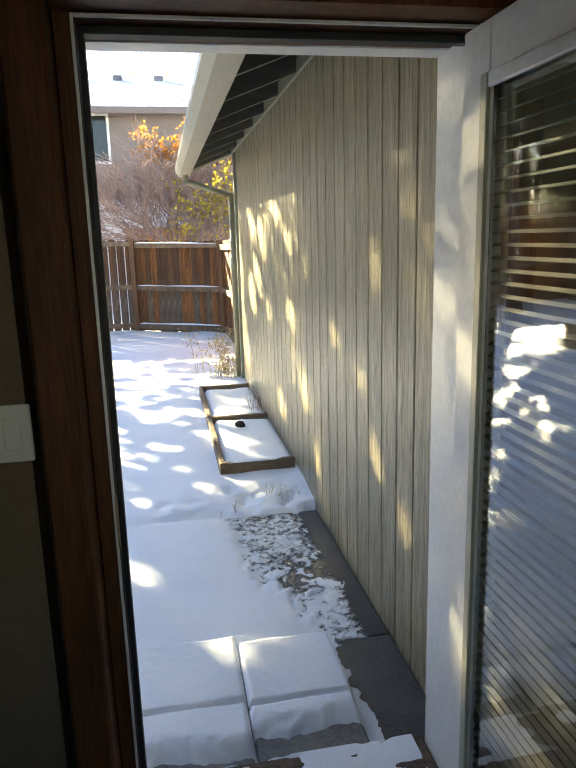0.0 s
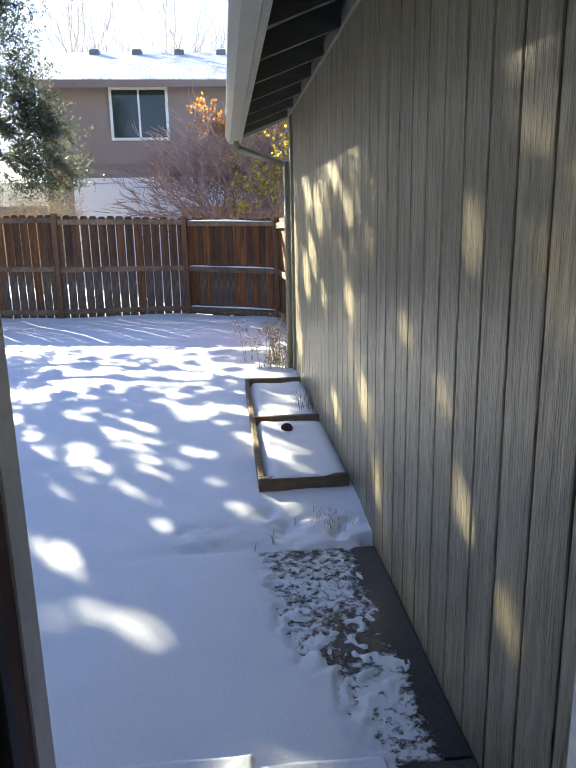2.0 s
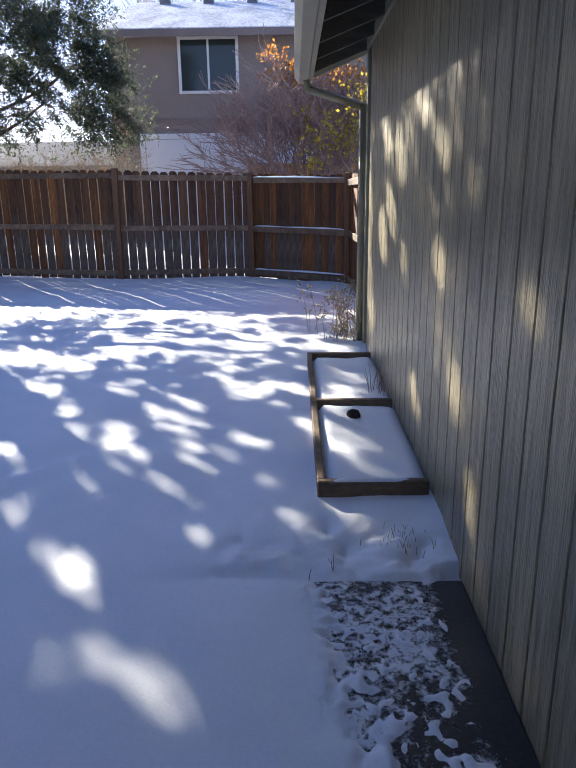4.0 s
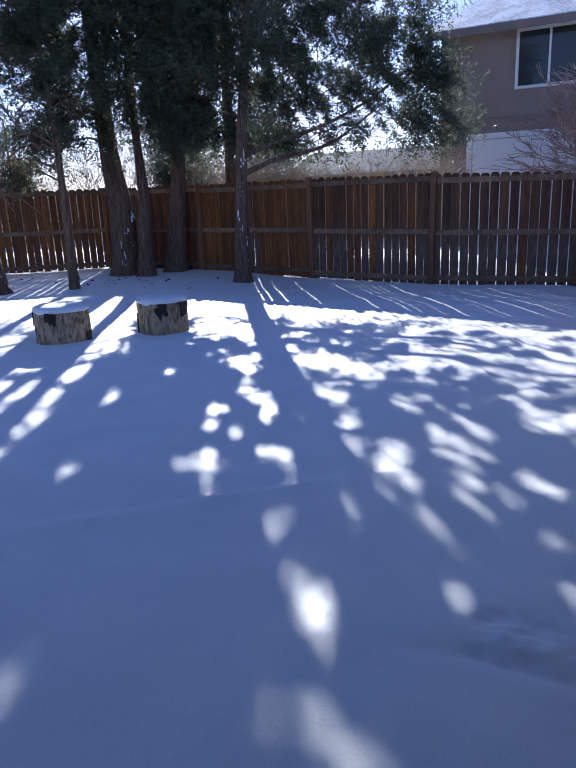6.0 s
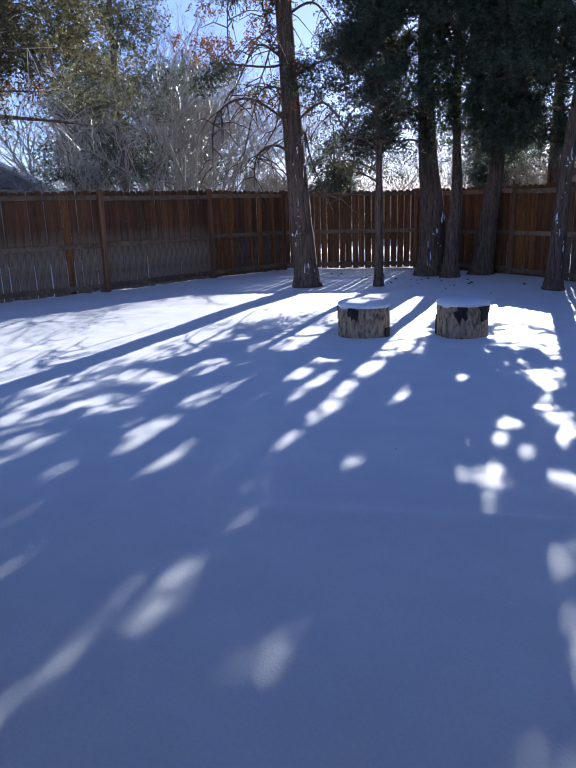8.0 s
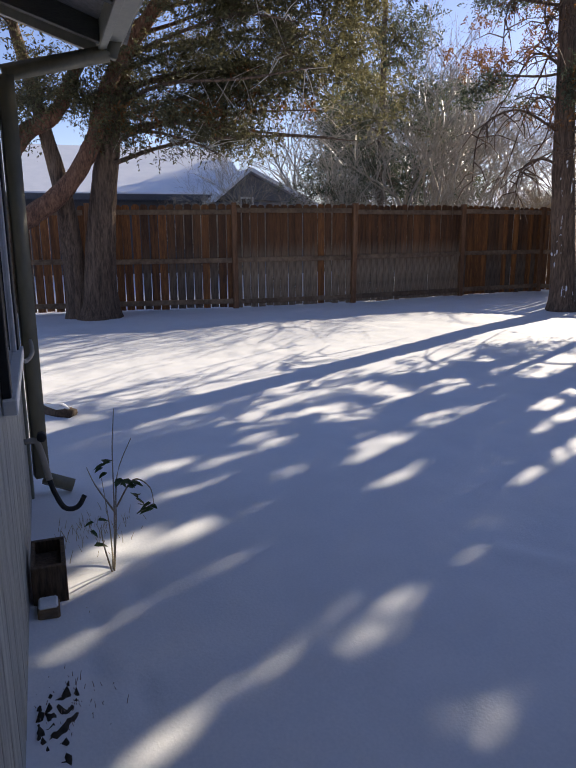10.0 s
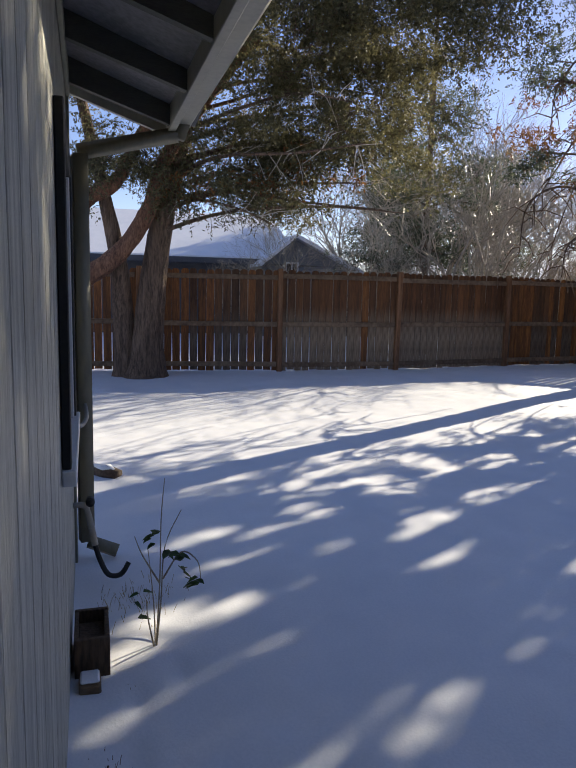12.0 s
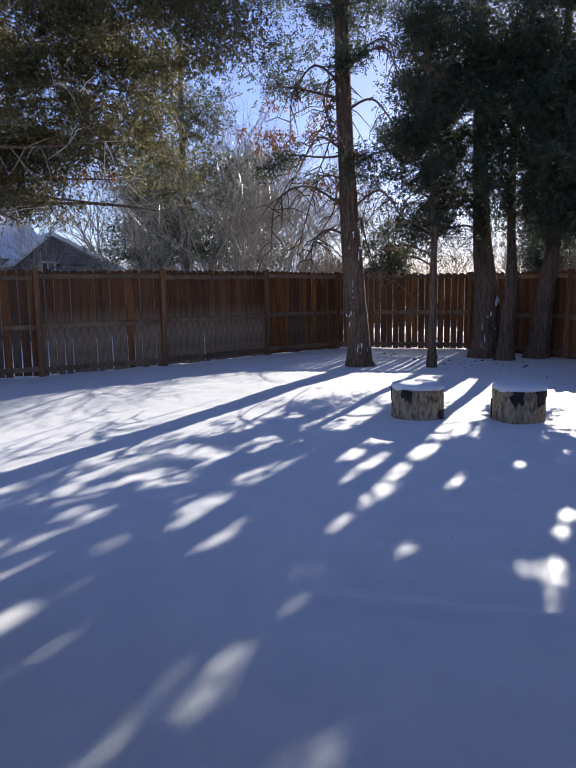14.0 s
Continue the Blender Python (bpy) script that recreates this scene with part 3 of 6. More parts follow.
box_part("pane", (-0.36, 0.002, -0.54, 0.36, 0.010, 0.455), M_GLASS, win, 0)

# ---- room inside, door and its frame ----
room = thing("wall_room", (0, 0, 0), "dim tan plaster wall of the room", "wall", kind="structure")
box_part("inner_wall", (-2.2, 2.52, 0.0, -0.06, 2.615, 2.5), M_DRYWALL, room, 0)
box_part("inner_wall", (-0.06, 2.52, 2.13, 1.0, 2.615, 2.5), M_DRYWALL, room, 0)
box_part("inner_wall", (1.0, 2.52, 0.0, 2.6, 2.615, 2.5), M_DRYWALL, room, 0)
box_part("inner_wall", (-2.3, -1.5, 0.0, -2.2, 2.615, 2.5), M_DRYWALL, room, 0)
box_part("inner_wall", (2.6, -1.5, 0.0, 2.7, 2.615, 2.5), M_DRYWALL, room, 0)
# back wall, out of view, with an added opening that lets sky light in
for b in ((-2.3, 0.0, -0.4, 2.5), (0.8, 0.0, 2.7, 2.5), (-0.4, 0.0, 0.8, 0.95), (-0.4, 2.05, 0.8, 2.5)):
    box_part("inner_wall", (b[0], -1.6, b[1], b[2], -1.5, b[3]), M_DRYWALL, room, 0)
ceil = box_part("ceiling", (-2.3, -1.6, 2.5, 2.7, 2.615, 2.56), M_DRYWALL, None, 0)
tagged(ceil, "plain plaster ceiling of the dim room", "ceiling", kind="structure")
fl = box_part("floor", (-2.3, -1.6, -0.02, 2.7, 2.60, 0.05), M_FLOOR, None, 0)
tagged(fl, "brown carpeted floor inside the door", "floor", kind="structure")

frm = thing("door_frame", (0, 0, 0), "white exterior door frame with stained wood casing", "door frame", kind="structure")
box_part("jamb", (0.045, 2.775, 0.02, 0.085, WY + 0.02, 2.055), M_WHITE, frm, 0.003)
box_part("inner_jamb", (0.043, 2.62, 0.02, 0.083, 2.773, 2.055), M_WOODTRIM, frm, 0.003)
box_part("jamb", (0.917, 2.62, 0.02, 0.945, WY + 0.02, 2.055), M_WHITE, frm, 0.003)
box_part("head_jamb", (0.085, 2.775, 2.015, 0.917, WY + 0.02, 2.055), M_WHITE, frm, 0.003)
box_part("inner_head_jamb", (0.085, 2.62, 2.017, 0.917, 2.773, 2.055), M_WOODTRIM, frm, 0.003)
box_part("white_edge", (0.0785, 2.610, 0.05, 0.0845, 2.6185, 2.022), M_WHITE, frm, 0.001)
box_part("white_edge", (0.085, 2.610, 2.0155, 0.915, 2.6185, 2.022), M_WHITE, frm, 0.001)
box_part("weather_strip", (0.0855, 2.655, 0.05, 0.098, 2.685, 2.01), M_RUBBER, frm, 0.002)
box_part("weather_strip", (0.0855, 2.655, 1.998, 0.915, 2.685, 2.0145), M_RUBBER, frm, 0.002)
box_part("exterior_casing", (-0.045, WY + 0.001, 0.0, 0.040, WY + 0.025, 2.14), M_WHITE, frm, 0.004)
box_part("exterior_casing", (0.95, WY + 0.001, 0.0, 1.018, WY + 0.025, 2.14), M_WHITE, frm, 0.004)
box_part("exterior_casing", (0.041, WY + 0.001, 2.06, 0.949, WY + 0.025, 2.14), M_WHITE, frm, 0.004)
for x0, x1 in ((-0.035, 0.043), (0.947, 1.01)):
    box_part("interior_casing", (x0, 2.500, 0.05, x1, 2.519, 2.13), M_WOODTRIM, frm, 0.006)
    box_part("jamb_face", (x0 + 0.03 if x0 < 0 else x0, 2.519, 0.05, x1, 2.619, 2.057), M_WOODTRIM, frm, 0.003)
box_part("interior_casing", (-0.035, 2.500, 2.058, 1.01, 2.519, 2.14), M_WOODTRIM, frm, 0.006)
box_part("head_face", (0.044, 2.519, 2.026, 0.946, 2.619, 2.058), M_WOODTRIM, frm, 0.003)
box_part("threshold", (0.086, 2.62, 0.0, 0.916, 2.87, 0.085), M_OLDWOOD, frm, 0.010, "worn wooden threshold with peeling white paint")
box_part("strike_plate", (0.0845, 2.60, 0.93, 0.0875, 2.625, 1.05), M_BRASS, frm, 0.001)

dr = thing("door_1", (0.893, 2.60, 0.06), "white glazed back door standing open inward", "door", kind="structure")
dr.rotation_euler = (0, 0, radians(-90 + 1))
DW, DH = 0.78, 1.94
def dpart(nm, b, m, bev=0.003, label=""):
    return box_part(nm, b, m, dr, bev, label)


dpart("stile", (0.0, -0.022, 0.0, 0.115, 0.022, DH), M_WHITE)
dpart("stile", (DW - 0.115, -0.022, 0.0, DW, 0.022, DH), M_WHITE)
dpart("rail", (0.1155, -0.022, DH - 0.12, DW - 0.1155, 0.022, DH), M_WHITE)
dpart("rail", (0.1155, -0.022, 0.0, DW - 0.1155, 0.022, 0.22), M_WHITE)
for y0, y1 in ((-0.032, -0.0225), (0.0225, 0.032)):
    dpart("glazing_bead", (0.095, y0, 0.20, 0.125, y1, DH - 0.10), M_GUTTER)
    dpart("glazing_bead", (DW - 0.125, y0, 0.20, DW - 0.095, y1, DH - 0.10), M_GUTTER)
    dpart("glazing_bead", (0.126, y0, DH - 0.13, DW - 0.126, y1, DH - 0.10), M_WHITE)
    dpart("glazing_bead", (0.126, y0, 0.20, DW - 0.126, y1, 0.23), M_GUTTER)
pane = dpart("pane", (0.116, -0.012, 0.221, DW - 0.116, -0.008, DH - 0.121), M_DOORGLASS, 0)
pane.visible_shadow = False
slat = box_part("blind_slat", (0.118, -0.006, -0.0009, DW - 0.118, 0.006, 0.0009), M_BLIND, dr, 0)
for k in range(62):
    s = slat if k == 0 else new("blind_slat", slat.data)
    s.parent = dr
    s.matrix_local = pose(0, 0.002, 0.235 + k * 0.0255, 28, 0, 0)

sw = thing("light_switch", (-0.088, 2.5195, 1.235), "almond rocker light switch on the wall", "light switch")
box_part("plate", (-0.036, -0.006, -0.058, 0.036, 0.0, 0.058), M_PLATE, sw, 0.003)
box_part("rocker", (-0.017, -0.010, -0.033, 0.017, -0.006, 0.033), M_PLATE, sw, 0.002)

# ---- fences ----
def picket_mesh(width, height, material, name):
    bm = bmesh.new()
    h, w, t, e = height, width / 2, 0.016, 0.03
    prof = [(-w, 0), (w, 0), (w, h - e), (w - e, h), (-w + e, h), (-w, h - e)]
    a = [bm.verts.new((x, 0, z)) for x, z in prof]
    b = [bm.verts.new((x, t, z)) for x, z in prof]
    for i in range(6):
        bm.faces.new((a[i], a[(i + 1) % 6], b[(i + 1) % 6], b[i]))
    bm.faces.new(a[::-1])
    bm.faces.new(b)
    bmesh.ops.recalc_face_normals(bm, faces=bm.faces)
    me = bpy.data.meshes.new(name)
    bm.to_mesh(me)
    bm.free()
    me.materials.append(material)
    return me


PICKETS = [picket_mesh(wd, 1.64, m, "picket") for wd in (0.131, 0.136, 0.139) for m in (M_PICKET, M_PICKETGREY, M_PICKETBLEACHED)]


def snow_strip(parent, a, b, wdt, hgt, rng):
    """A low uneven ridge of snow along a rail."""
    a, b = Vector(a), Vector(b)
    d = (b - a).normalized()
    s = Vector((-d.y, d.x, 0))
    n = max(4, int((b - a).length / 0.10))
    vs, fs = [], []
    for i in range(n + 1):
        p = a + (b - a) * (i / n)
        k = (0.35 + 0.65 * max(0.0, noise.noise(p * 2.3) + 0.5)) * (0.15 if i in (0, n) else 1)
        for u, z in ((-1, 0), (-0.8, 0.6), (0, 1), (0.8, 0.6), (1, 0)):
            vs.append(p + s * (u * wdt / 2) + Vector((0, 0, z * hgt * k)))
    for i in range(n):
        for j in range(4):
            fs.append((i * 5 + j, i * 5 + j + 1, (i + 1) * 5 + j + 1, (i + 1) * 5 + j))
    link_mesh("snow_cap", vs, fs, M_SNOW, parent, "thin snow lying on the rail", smooth=True)


def fence(label, posts, tops, bases, greys, gap, seed, snow=()):
    """Posts joined by three rails, with dog-eared pickets behind; tops and bases: height of the boards at each post; the inner side is to the right of the way from post to post."""
    rng = random.Random(seed)
    root = thing("fence", (posts[0][0], posts[0][1], 0), label, "fence", "yard fences")
    o = Vector((posts[0][0], posts[0][1], 0))
    bm = bmesh.new()
    block(bm, -0.047, -0.047, -0.10, 0.047, 0.047, 1.74, 0.008)
    bmesh.ops.recalc_face_normals(bm, faces=bm.faces)
    pm = bpy.data.meshes.new("post")
    bm.to_mesh(pm)
    bm.free()
    pm.materials.append(M_POST)
    for i, (x, y) in enumerate(posts):
        nx = posts[min(i + 1, len(posts) - 1)]
        pv = posts[max(i - 1, 0)]
        ang = math.degrees(math.atan2(nx[1] - pv[1], nx[0] - pv[0]))
        ob = new("post", pm)
        ob.parent = root
        ob.matrix_local = Matrix.Translation(Vector((x, y, 0)) - o) @ pose(0, 0, 0, rng.uniform(-0.8, 0.8), rng.uniform(-1, 1), ang) @ Matrix.Diagonal((1, 1, (tops[i] + 0.03) / 1.74, 1))
    for i in range(len(posts) - 1):
        a, b = Vector((*posts[i], 0)) - o, Vector((*posts[i + 1], 0)) - o
        d = b - a
        ln = d.length
        ang = math.degrees(math.atan2(d.y, d.x))
        m = Matrix.Translation(a) @ pose(0, 0, 0, 0, 0, ang)
        b0, b1, t0, t1 = bases[i], bases[i + 1], tops[i], tops[i + 1]
        for f in (0.06, 0.475, 0.935):
            z, z1 = b0 + f * (t0 - b0), b1 + f * (t1 - b1)
            sag = rng.uniform(-0.015, 0.015)
            r = box_part("rail", (0.05, -0.020, z - 0.044, ln - 0.05, 0.018, z + 0.044), M_RAIL, root, 0.005)
            tilt = Matrix.Identity(4)
            tilt[2][0] = (z1 - z) / ln
            r.matrix_local = m @ Matrix.Translation((0, 0, sag)) @ tilt
            if i in snow:
                snow_strip(root, m @ Vector((0.06, -0.001, z + 0.045 + sag)), m @ Vector((ln - 0.06, -0.001, z1 + 0.045 + sag)), 0.036, 0.028, rng)
        gp = gap[i] if i < len(gap) else 0.007
        n = max(2, round(ln / (0.136 + gp)))
        for k in range(n):
            x = ln * (k + 0.5) / n + rng.gauss(0, 0.004)
            g = greys[i] if i < len(greys) else 0.2
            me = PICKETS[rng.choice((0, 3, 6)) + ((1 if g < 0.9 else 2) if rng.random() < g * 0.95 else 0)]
            ob = new("picket", me)
            ob.parent = root
            ob.matrix_local = m @ Matrix.Translation((x, 0.020 + rng.uniform(0, 0.004), b0 + (b1 - b0) * x / ln + rng.uniform(-0.012, 0.015))) @ pose(0, 0, 0, rng.uniform(-0.3, 0.3), rng.uniform(-0.35, 0.35), rng.uniform(-1.5, 1.5)) @ Matrix.Diagonal((1, 1, (t0 - b0 + (t1 - t0 - b1 + b0) * x / ln) / 1.64, 1))
    return root


fence("weathered reddish cedar fence with dog-eared pickets", [(-10.4, 15.15), (-7.75, 15.05), (-4.93, 14.52), (-2.52, 13.98), (-0.29, 14.02), (1.22, 12.66)],
      [1.80, 1.77, 1.75, 1.71, 1.62, 1.57], [0.04, 0.0, -0.04, -0.06, -0.05, 0.0], [0.05, 0.2, 0.6, 0.85, 0.2], [0.005, 0.007, 0.014, 0.016, 0.002], 3, snow=(4,))
fence("cedar corner fence with light between its pickets", [(-12.75, 13.05), (-10.4, 15.15)], [1.86, 1.80], [0.05, 0.04], [0.05], [0.017], 4)
fence("long cedar side fence with greying lower boards", [(-12.25, -2.2), (-12.2, 0.6), (-12.0, 3.2), (-11.78, 5.75), (-11.9, 8.12), (-12.4, 10.80), (-12.75, 13.05)],
      [1.84, 1.84, 1.85, 1.87, 1.88, 1.89, 1.86], [0.03] * 7, [0.1, 0.1, 0.35, 1.0, 1.0, 0.6], [0.014, 0.015, 0.016, 0.014, 0.007, 0.003], 5)
fence("short cedar fence joining the house wing", [(1.22, 12.66), (1.26, 10.7), (1.28, 8.75)], [1.57, 1.62, 1.66], [0.0, 0.0, 0.0], [0.0, 0.0], [0.004, 0.004], 6)

# ---- planter, stumps, pavers ----
pl = thing("planter_bed", (0.513, 5.415, 0), "low wooden raised bed filled with snow beside the siding", "raised bed")
PH = 0.14
for y in (0.0, 1.205, 2.422):
    box_part("board", (0.0, y, 0.0, 0.51, y + 0.038, PH), M_PLANTER, pl, 0.005)
box_part("board", (0.0, 0.039, 0.0, 0.036, 1.204, PH), M_PLANTER, pl, 0.005)
box_part("board", (0.0, 1.244, 0.0, 0.036, 2.421, PH), M_PLANTER, pl, 0.005)


def snow_pad(name, x0, y0, x1, y1, z, hgt, parent, step=0.04, rag=0.0, seed=0.0, rnd=0.06, label="snow lying in the bed"):
    nx, ny = max(3, int((x1 - x0) / step)), max(3, int((y1 - y0) / step))
    vs, fs = [], []
    for j in range(ny + 1):
        for i in range(nx + 1):
            x, y = x0 + (x1 - x0) * i / nx, y0 + (y1 - y0) * j / ny
            e = min(x - x0, x1 - x, y - y0, y1 - y)
            k = smooth(0, rnd, e) ** 0.5 if rnd else 1.0
            q = noise.noise(Vector((x * 5 + seed, y * 5, 1))) * 0.012 + noise.noise(Vector((x * 21 + seed, y * 21, 1))) * 0.004
            vs.append((x, y, z + (hgt + q) * k))
    for j in range(ny):
        for i in range(nx):
            fs.append((j * (nx + 1) + i, j * (nx + 1) + i + 1, (j + 1) * (nx + 1) + i + 1, (j + 1) * (nx + 1) + i))
    return link_mesh(name, vs, fs, M_SNOW, parent, label, smooth=True)


snow_pad("snow_fill", 0.036, 0.038, 0.525, 1.205, 0.072, 0.04, pl, seed=1, rnd=0.02)
snow_pad("snow_fill", 0.036, 1.243, 0.525, 2.422, 0.072, 0.04, pl, seed=2, rnd=0.02)
snow_strip(pl, (0.05, 0.018, PH - 0.004), (0.46, 0.018, PH - 0.004), 0.034, 0.016, None)
bm = bmesh.new()
bmesh.ops.create_icosphere(bm, subdivisions=3, radius=0.042)
for v in bm.verts:
    v.co *= 1 + 0.22 * noise.noise(v.co * 30)
    v.co.z *= 0.75
rk = part("rock", bm, M_STUMPDARK, None, smooth=True)
rk.location = (0.762, 6.385, 0.125)
tagged(rk, "small dark rock on the snow in the bed", "rock")


def stump(x, y, r, h, seed, squash):
    rng = random.Random(seed)
    root = thing("tree_stump", (x, y, 0), "sawn log stump with mottled bark and a snow cap", "stump", "log stumps")
    n, rows = 36, 9
    vs, fs = [], []
    for j in range(rows + 1):
        z = -0.03 + (h + 0.03) * j / rows
        for i in range(n):
            t = 2 * math.pi * i / n
            p = Vector((math.cos(t), math.sin(t), 0))
            rr = r * (1.0 + 0.05 * noise.noise(p * 1.6 + Vector((seed, 0, 0))) + 0.035 * noise.noise(p * 6 + Vector((seed, 0, z * 5))) + 0.018 * noise.noise(p * 15 + Vector((0, seed, z * 11))))
            if j == rows:
                rr *= 0.985
            vs.append((rr * math.cos(t), rr * squash * math.sin(t), z))
    for j in range(rows):
        for i in range(n):
            fs.append((j * n + i, j * n + (i + 1) % n, (j + 1) * n + (i + 1) % n, (j + 1) * n + i))
    fs.append(tuple(range(rows * n, rows * n + n)))
    link_mesh("log", vs, fs, M_STUMP, root, smooth=False)
    # dark patches of bark that still cling to the side
    for k in range(5):
        t0, z0 = 1.26 * k + rng.uniform(-.3, .3), rng.choice((0.06, h - 0.07))
        a, b = rng.uniform(0.14, 0.34), rng.uniform(0.06, 0.12)
        vs, fs = [], []
        for q in range(14):
            u = 2 * math.pi * q / 14
            k2 = 1 + 0.9 * noise.noise(Vector((math.cos(u) * 2 + 3.3 * k, math.sin(u) * 2, seed))) + rng.uniform(-.3, .3)
            t, z = t0 + a * k2 * math.cos(u), max(0.0, min(h - 0.01, z0 + b * k2 * math.sin(u)))
            rr = r * 1.06
            vs.append((rr * math.cos(t), rr * squash * math.sin(t), z))
        vs.append((r * 1.065 * math.cos(t0), r * 1.065 * squash * math.sin(t0), z0))
        vs += [(x * 0.9, y * 0.9, z) for x, y, z in vs[:14]]
        for q in range(14):
            fs.append((14, q, (q + 1) % 14))
            fs.append((q, 15 + q, 15 + (q + 1) % 14, (q + 1) % 14))
        link_mesh("bark_patch", vs, fs, M_STUMPDARK, root, "dark clinging bark")
    vs, fs = [], []
    rings = [(1.0, 0.0), (1.02, 0.02), (0.99, 0.045), (0.86, 0.06), (0.5, 0.066), (0.15, 0.068)]
    for k, (f, z) in enumerate(rings):
        for i in range(n):
            t = 2 * math.pi * i / n
            p = Vector((math.cos(t), math.sin(t), 0))
            drip = (0.07 * max(0, noise.noise(p * 2.4 + Vector((seed * 3, 1, 0)))) if k == 0 else 0)
            rr = r * f * (1.01 + 0.05 * noise.noise(p * 1.6 + Vector((seed, 0, 0))))
            vs.append((rr * math.cos(t), rr * squash * math.sin(t), h - 0.012 - drip + z + (0.006 * noise.noise(p * 4) if k else 0)))
    for k in range(len(rings) - 1):
        for i in range(n):
            fs.append((k * n + i, k * n + (i + 1) % n, (k + 1) * n + (i + 1) % n, (k + 1) * n + i))
    fs.append(tuple(range((len(rings) - 1) * n, len(rings) * n)))
    link_mesh("snow_cap", vs, fs, M_SNOW, root, "rounded snow cap", smooth=True)
    return root


stump(-5.08, 8.33, 0.30, 0.37, 2.0, 0.93)
stump(-4.27, 9.06, 0.285, 0.38, 5.0, 0.93)

pv = thing("step_pavers", (0.03, 2.885, 0), "four square stone pavers mostly under snow at the doorstep", "pavers", kind="structure")
for nm, b in (("paver", (0.0, 0.0, -0.02, 0.370, 0.255, 0.045)), ("paver", (0.378, 0.0, -0.02, 0.735, 0.232, 0.045)), ("paver", (0.0, 0.262, -0.02, 0.372, 0.63, 0.045)), ("paver", (0.380, 0.240, -0.02, 0.735, 0.585, 0.045))):
    box_part(nm, b, M_PAVER, pv, 0.008)


def ragged_pad(x0, y0, x1, y1, z, hgt, edge, seed):
    """Snow on a paver, melted back at the front edge along a wavy line."""
    nx, ny = int((x1 - x0) / 0.011), int((y1 - y0) / 0.011)
    vs, fs = [], []
    for j in range(ny + 1):
        for i in range(nx + 1):
            x, y = x0 + (x1 - x0) * i / nx, y0 + (y1 - y0) * j / ny
            e = min(x - x0, x1 - x, y1 - y, y - y0 if edge <= 0 else 9)
            k = smooth(-0.003, 0.008, e) ** 0.4
            if edge > 0:
                f = (y - y0) - edge * (1 + 0.55 * noise.noise(Vector((x * 5 + seed, 0, 0)))) - 0.02 * noise.noise(Vector((x * 30, y * 30, seed)))
                k *= smooth(-0.05, 0.06, f)
            vs.append((x, y, z - 0.012 + (hgt + 0.012 + 0.006 * noise.noise(Vector((x * 7 + seed, y * 7, 0))) + 0.003 * noise.noise(Vector((x * 40 + seed, y * 40, 0)))) * k))
    for j in range(ny):
        for i in range(nx):
            fs.append((j * (nx + 1) + i, j * (nx + 1) + i + 1, (j + 1) * (nx + 1) + i + 1, (j + 1) * (nx + 1) + i))
    link_mesh("snow_cap", vs, fs, M_SNOW, pv, "soft snow on the paver", smooth=True)


ragged_pad(-0.004, 0.258, 0.376, 0.635, 0.045, 0.045, 0, 1)
ragged_pad(0.378, 0.236, 0.737, 0.588, 0.045, 0.045, 0, 2)
ragged_pad(-0.004, -0.002, 0.373, 0.256, 0.045, 0.042, 0.07, 3)
ragged_pad(0.376, -0.002, 0.737, 0.234, 0.045, 0.040, 0.13, 4)
# snow lying on the threshold
vs, fs = [], []
for j in range(9):
    for i in range(60):
        x, y = 0.09 + 0.79 * i / 59, 2.70 + 0.165 * j / 8
        k = smooth(-0.1, 0.25, 0.1 + noise.noise(Vector((x * 6, y * 14, 3))) + 0.5 * noise.noise(Vector((x * 17, y * 30, 3))) + 0.5 * (x - 0.35))
        vs.append((x, y, 0.078 + 0.014 * k))
for j in range(8):
    for i in range(59):
        fs.append((j * 60 + i, j * 60 + i + 1, (j + 1) * 60 + i + 1, (j + 1) * 60 + i))
link_mesh("snow_dusting", vs, fs, M_SNOW, frm, "patchy snow on the threshold", smooth=True)

# ---- trees ----
# Openings in the crowns, each named by where its beam meets the snow: x, y, half length down-sun, half width.
GAPS_A = [(-0.02, 5.17, 0.18, 0.03), (-0.61, 5.04, 0.09, 0.04), (-0.45, 4.88, 0.22, 0.06), (-0.35, 4.37, 0.09, 0.03), (-0.23, 4.39, 0.1, 0.04), (-0.02, 4.27, 0.14, 0.06),
          (-1.61, 5.96, 0.2, 0.07), (-1.69, 5.82, 0.11, 0.04), (-1.4, 5.62, 0.16, 0.03), (-1.13, 6.02, 0.15, 0.04), (-1.41, 7.35, 0.19, 0.05), (-1.02, 6.75, 0.22, 0.05),
          (-0.67, 6.43, 0.22, 0.06), (-0.44, 6.06, 0.14, 0.04), (-0.27, 5.7, 0.11, 0.03), (-0.53, 5.9, 0.08, 0.03), (-0.34, 6.7, 0.17, 0.04)]
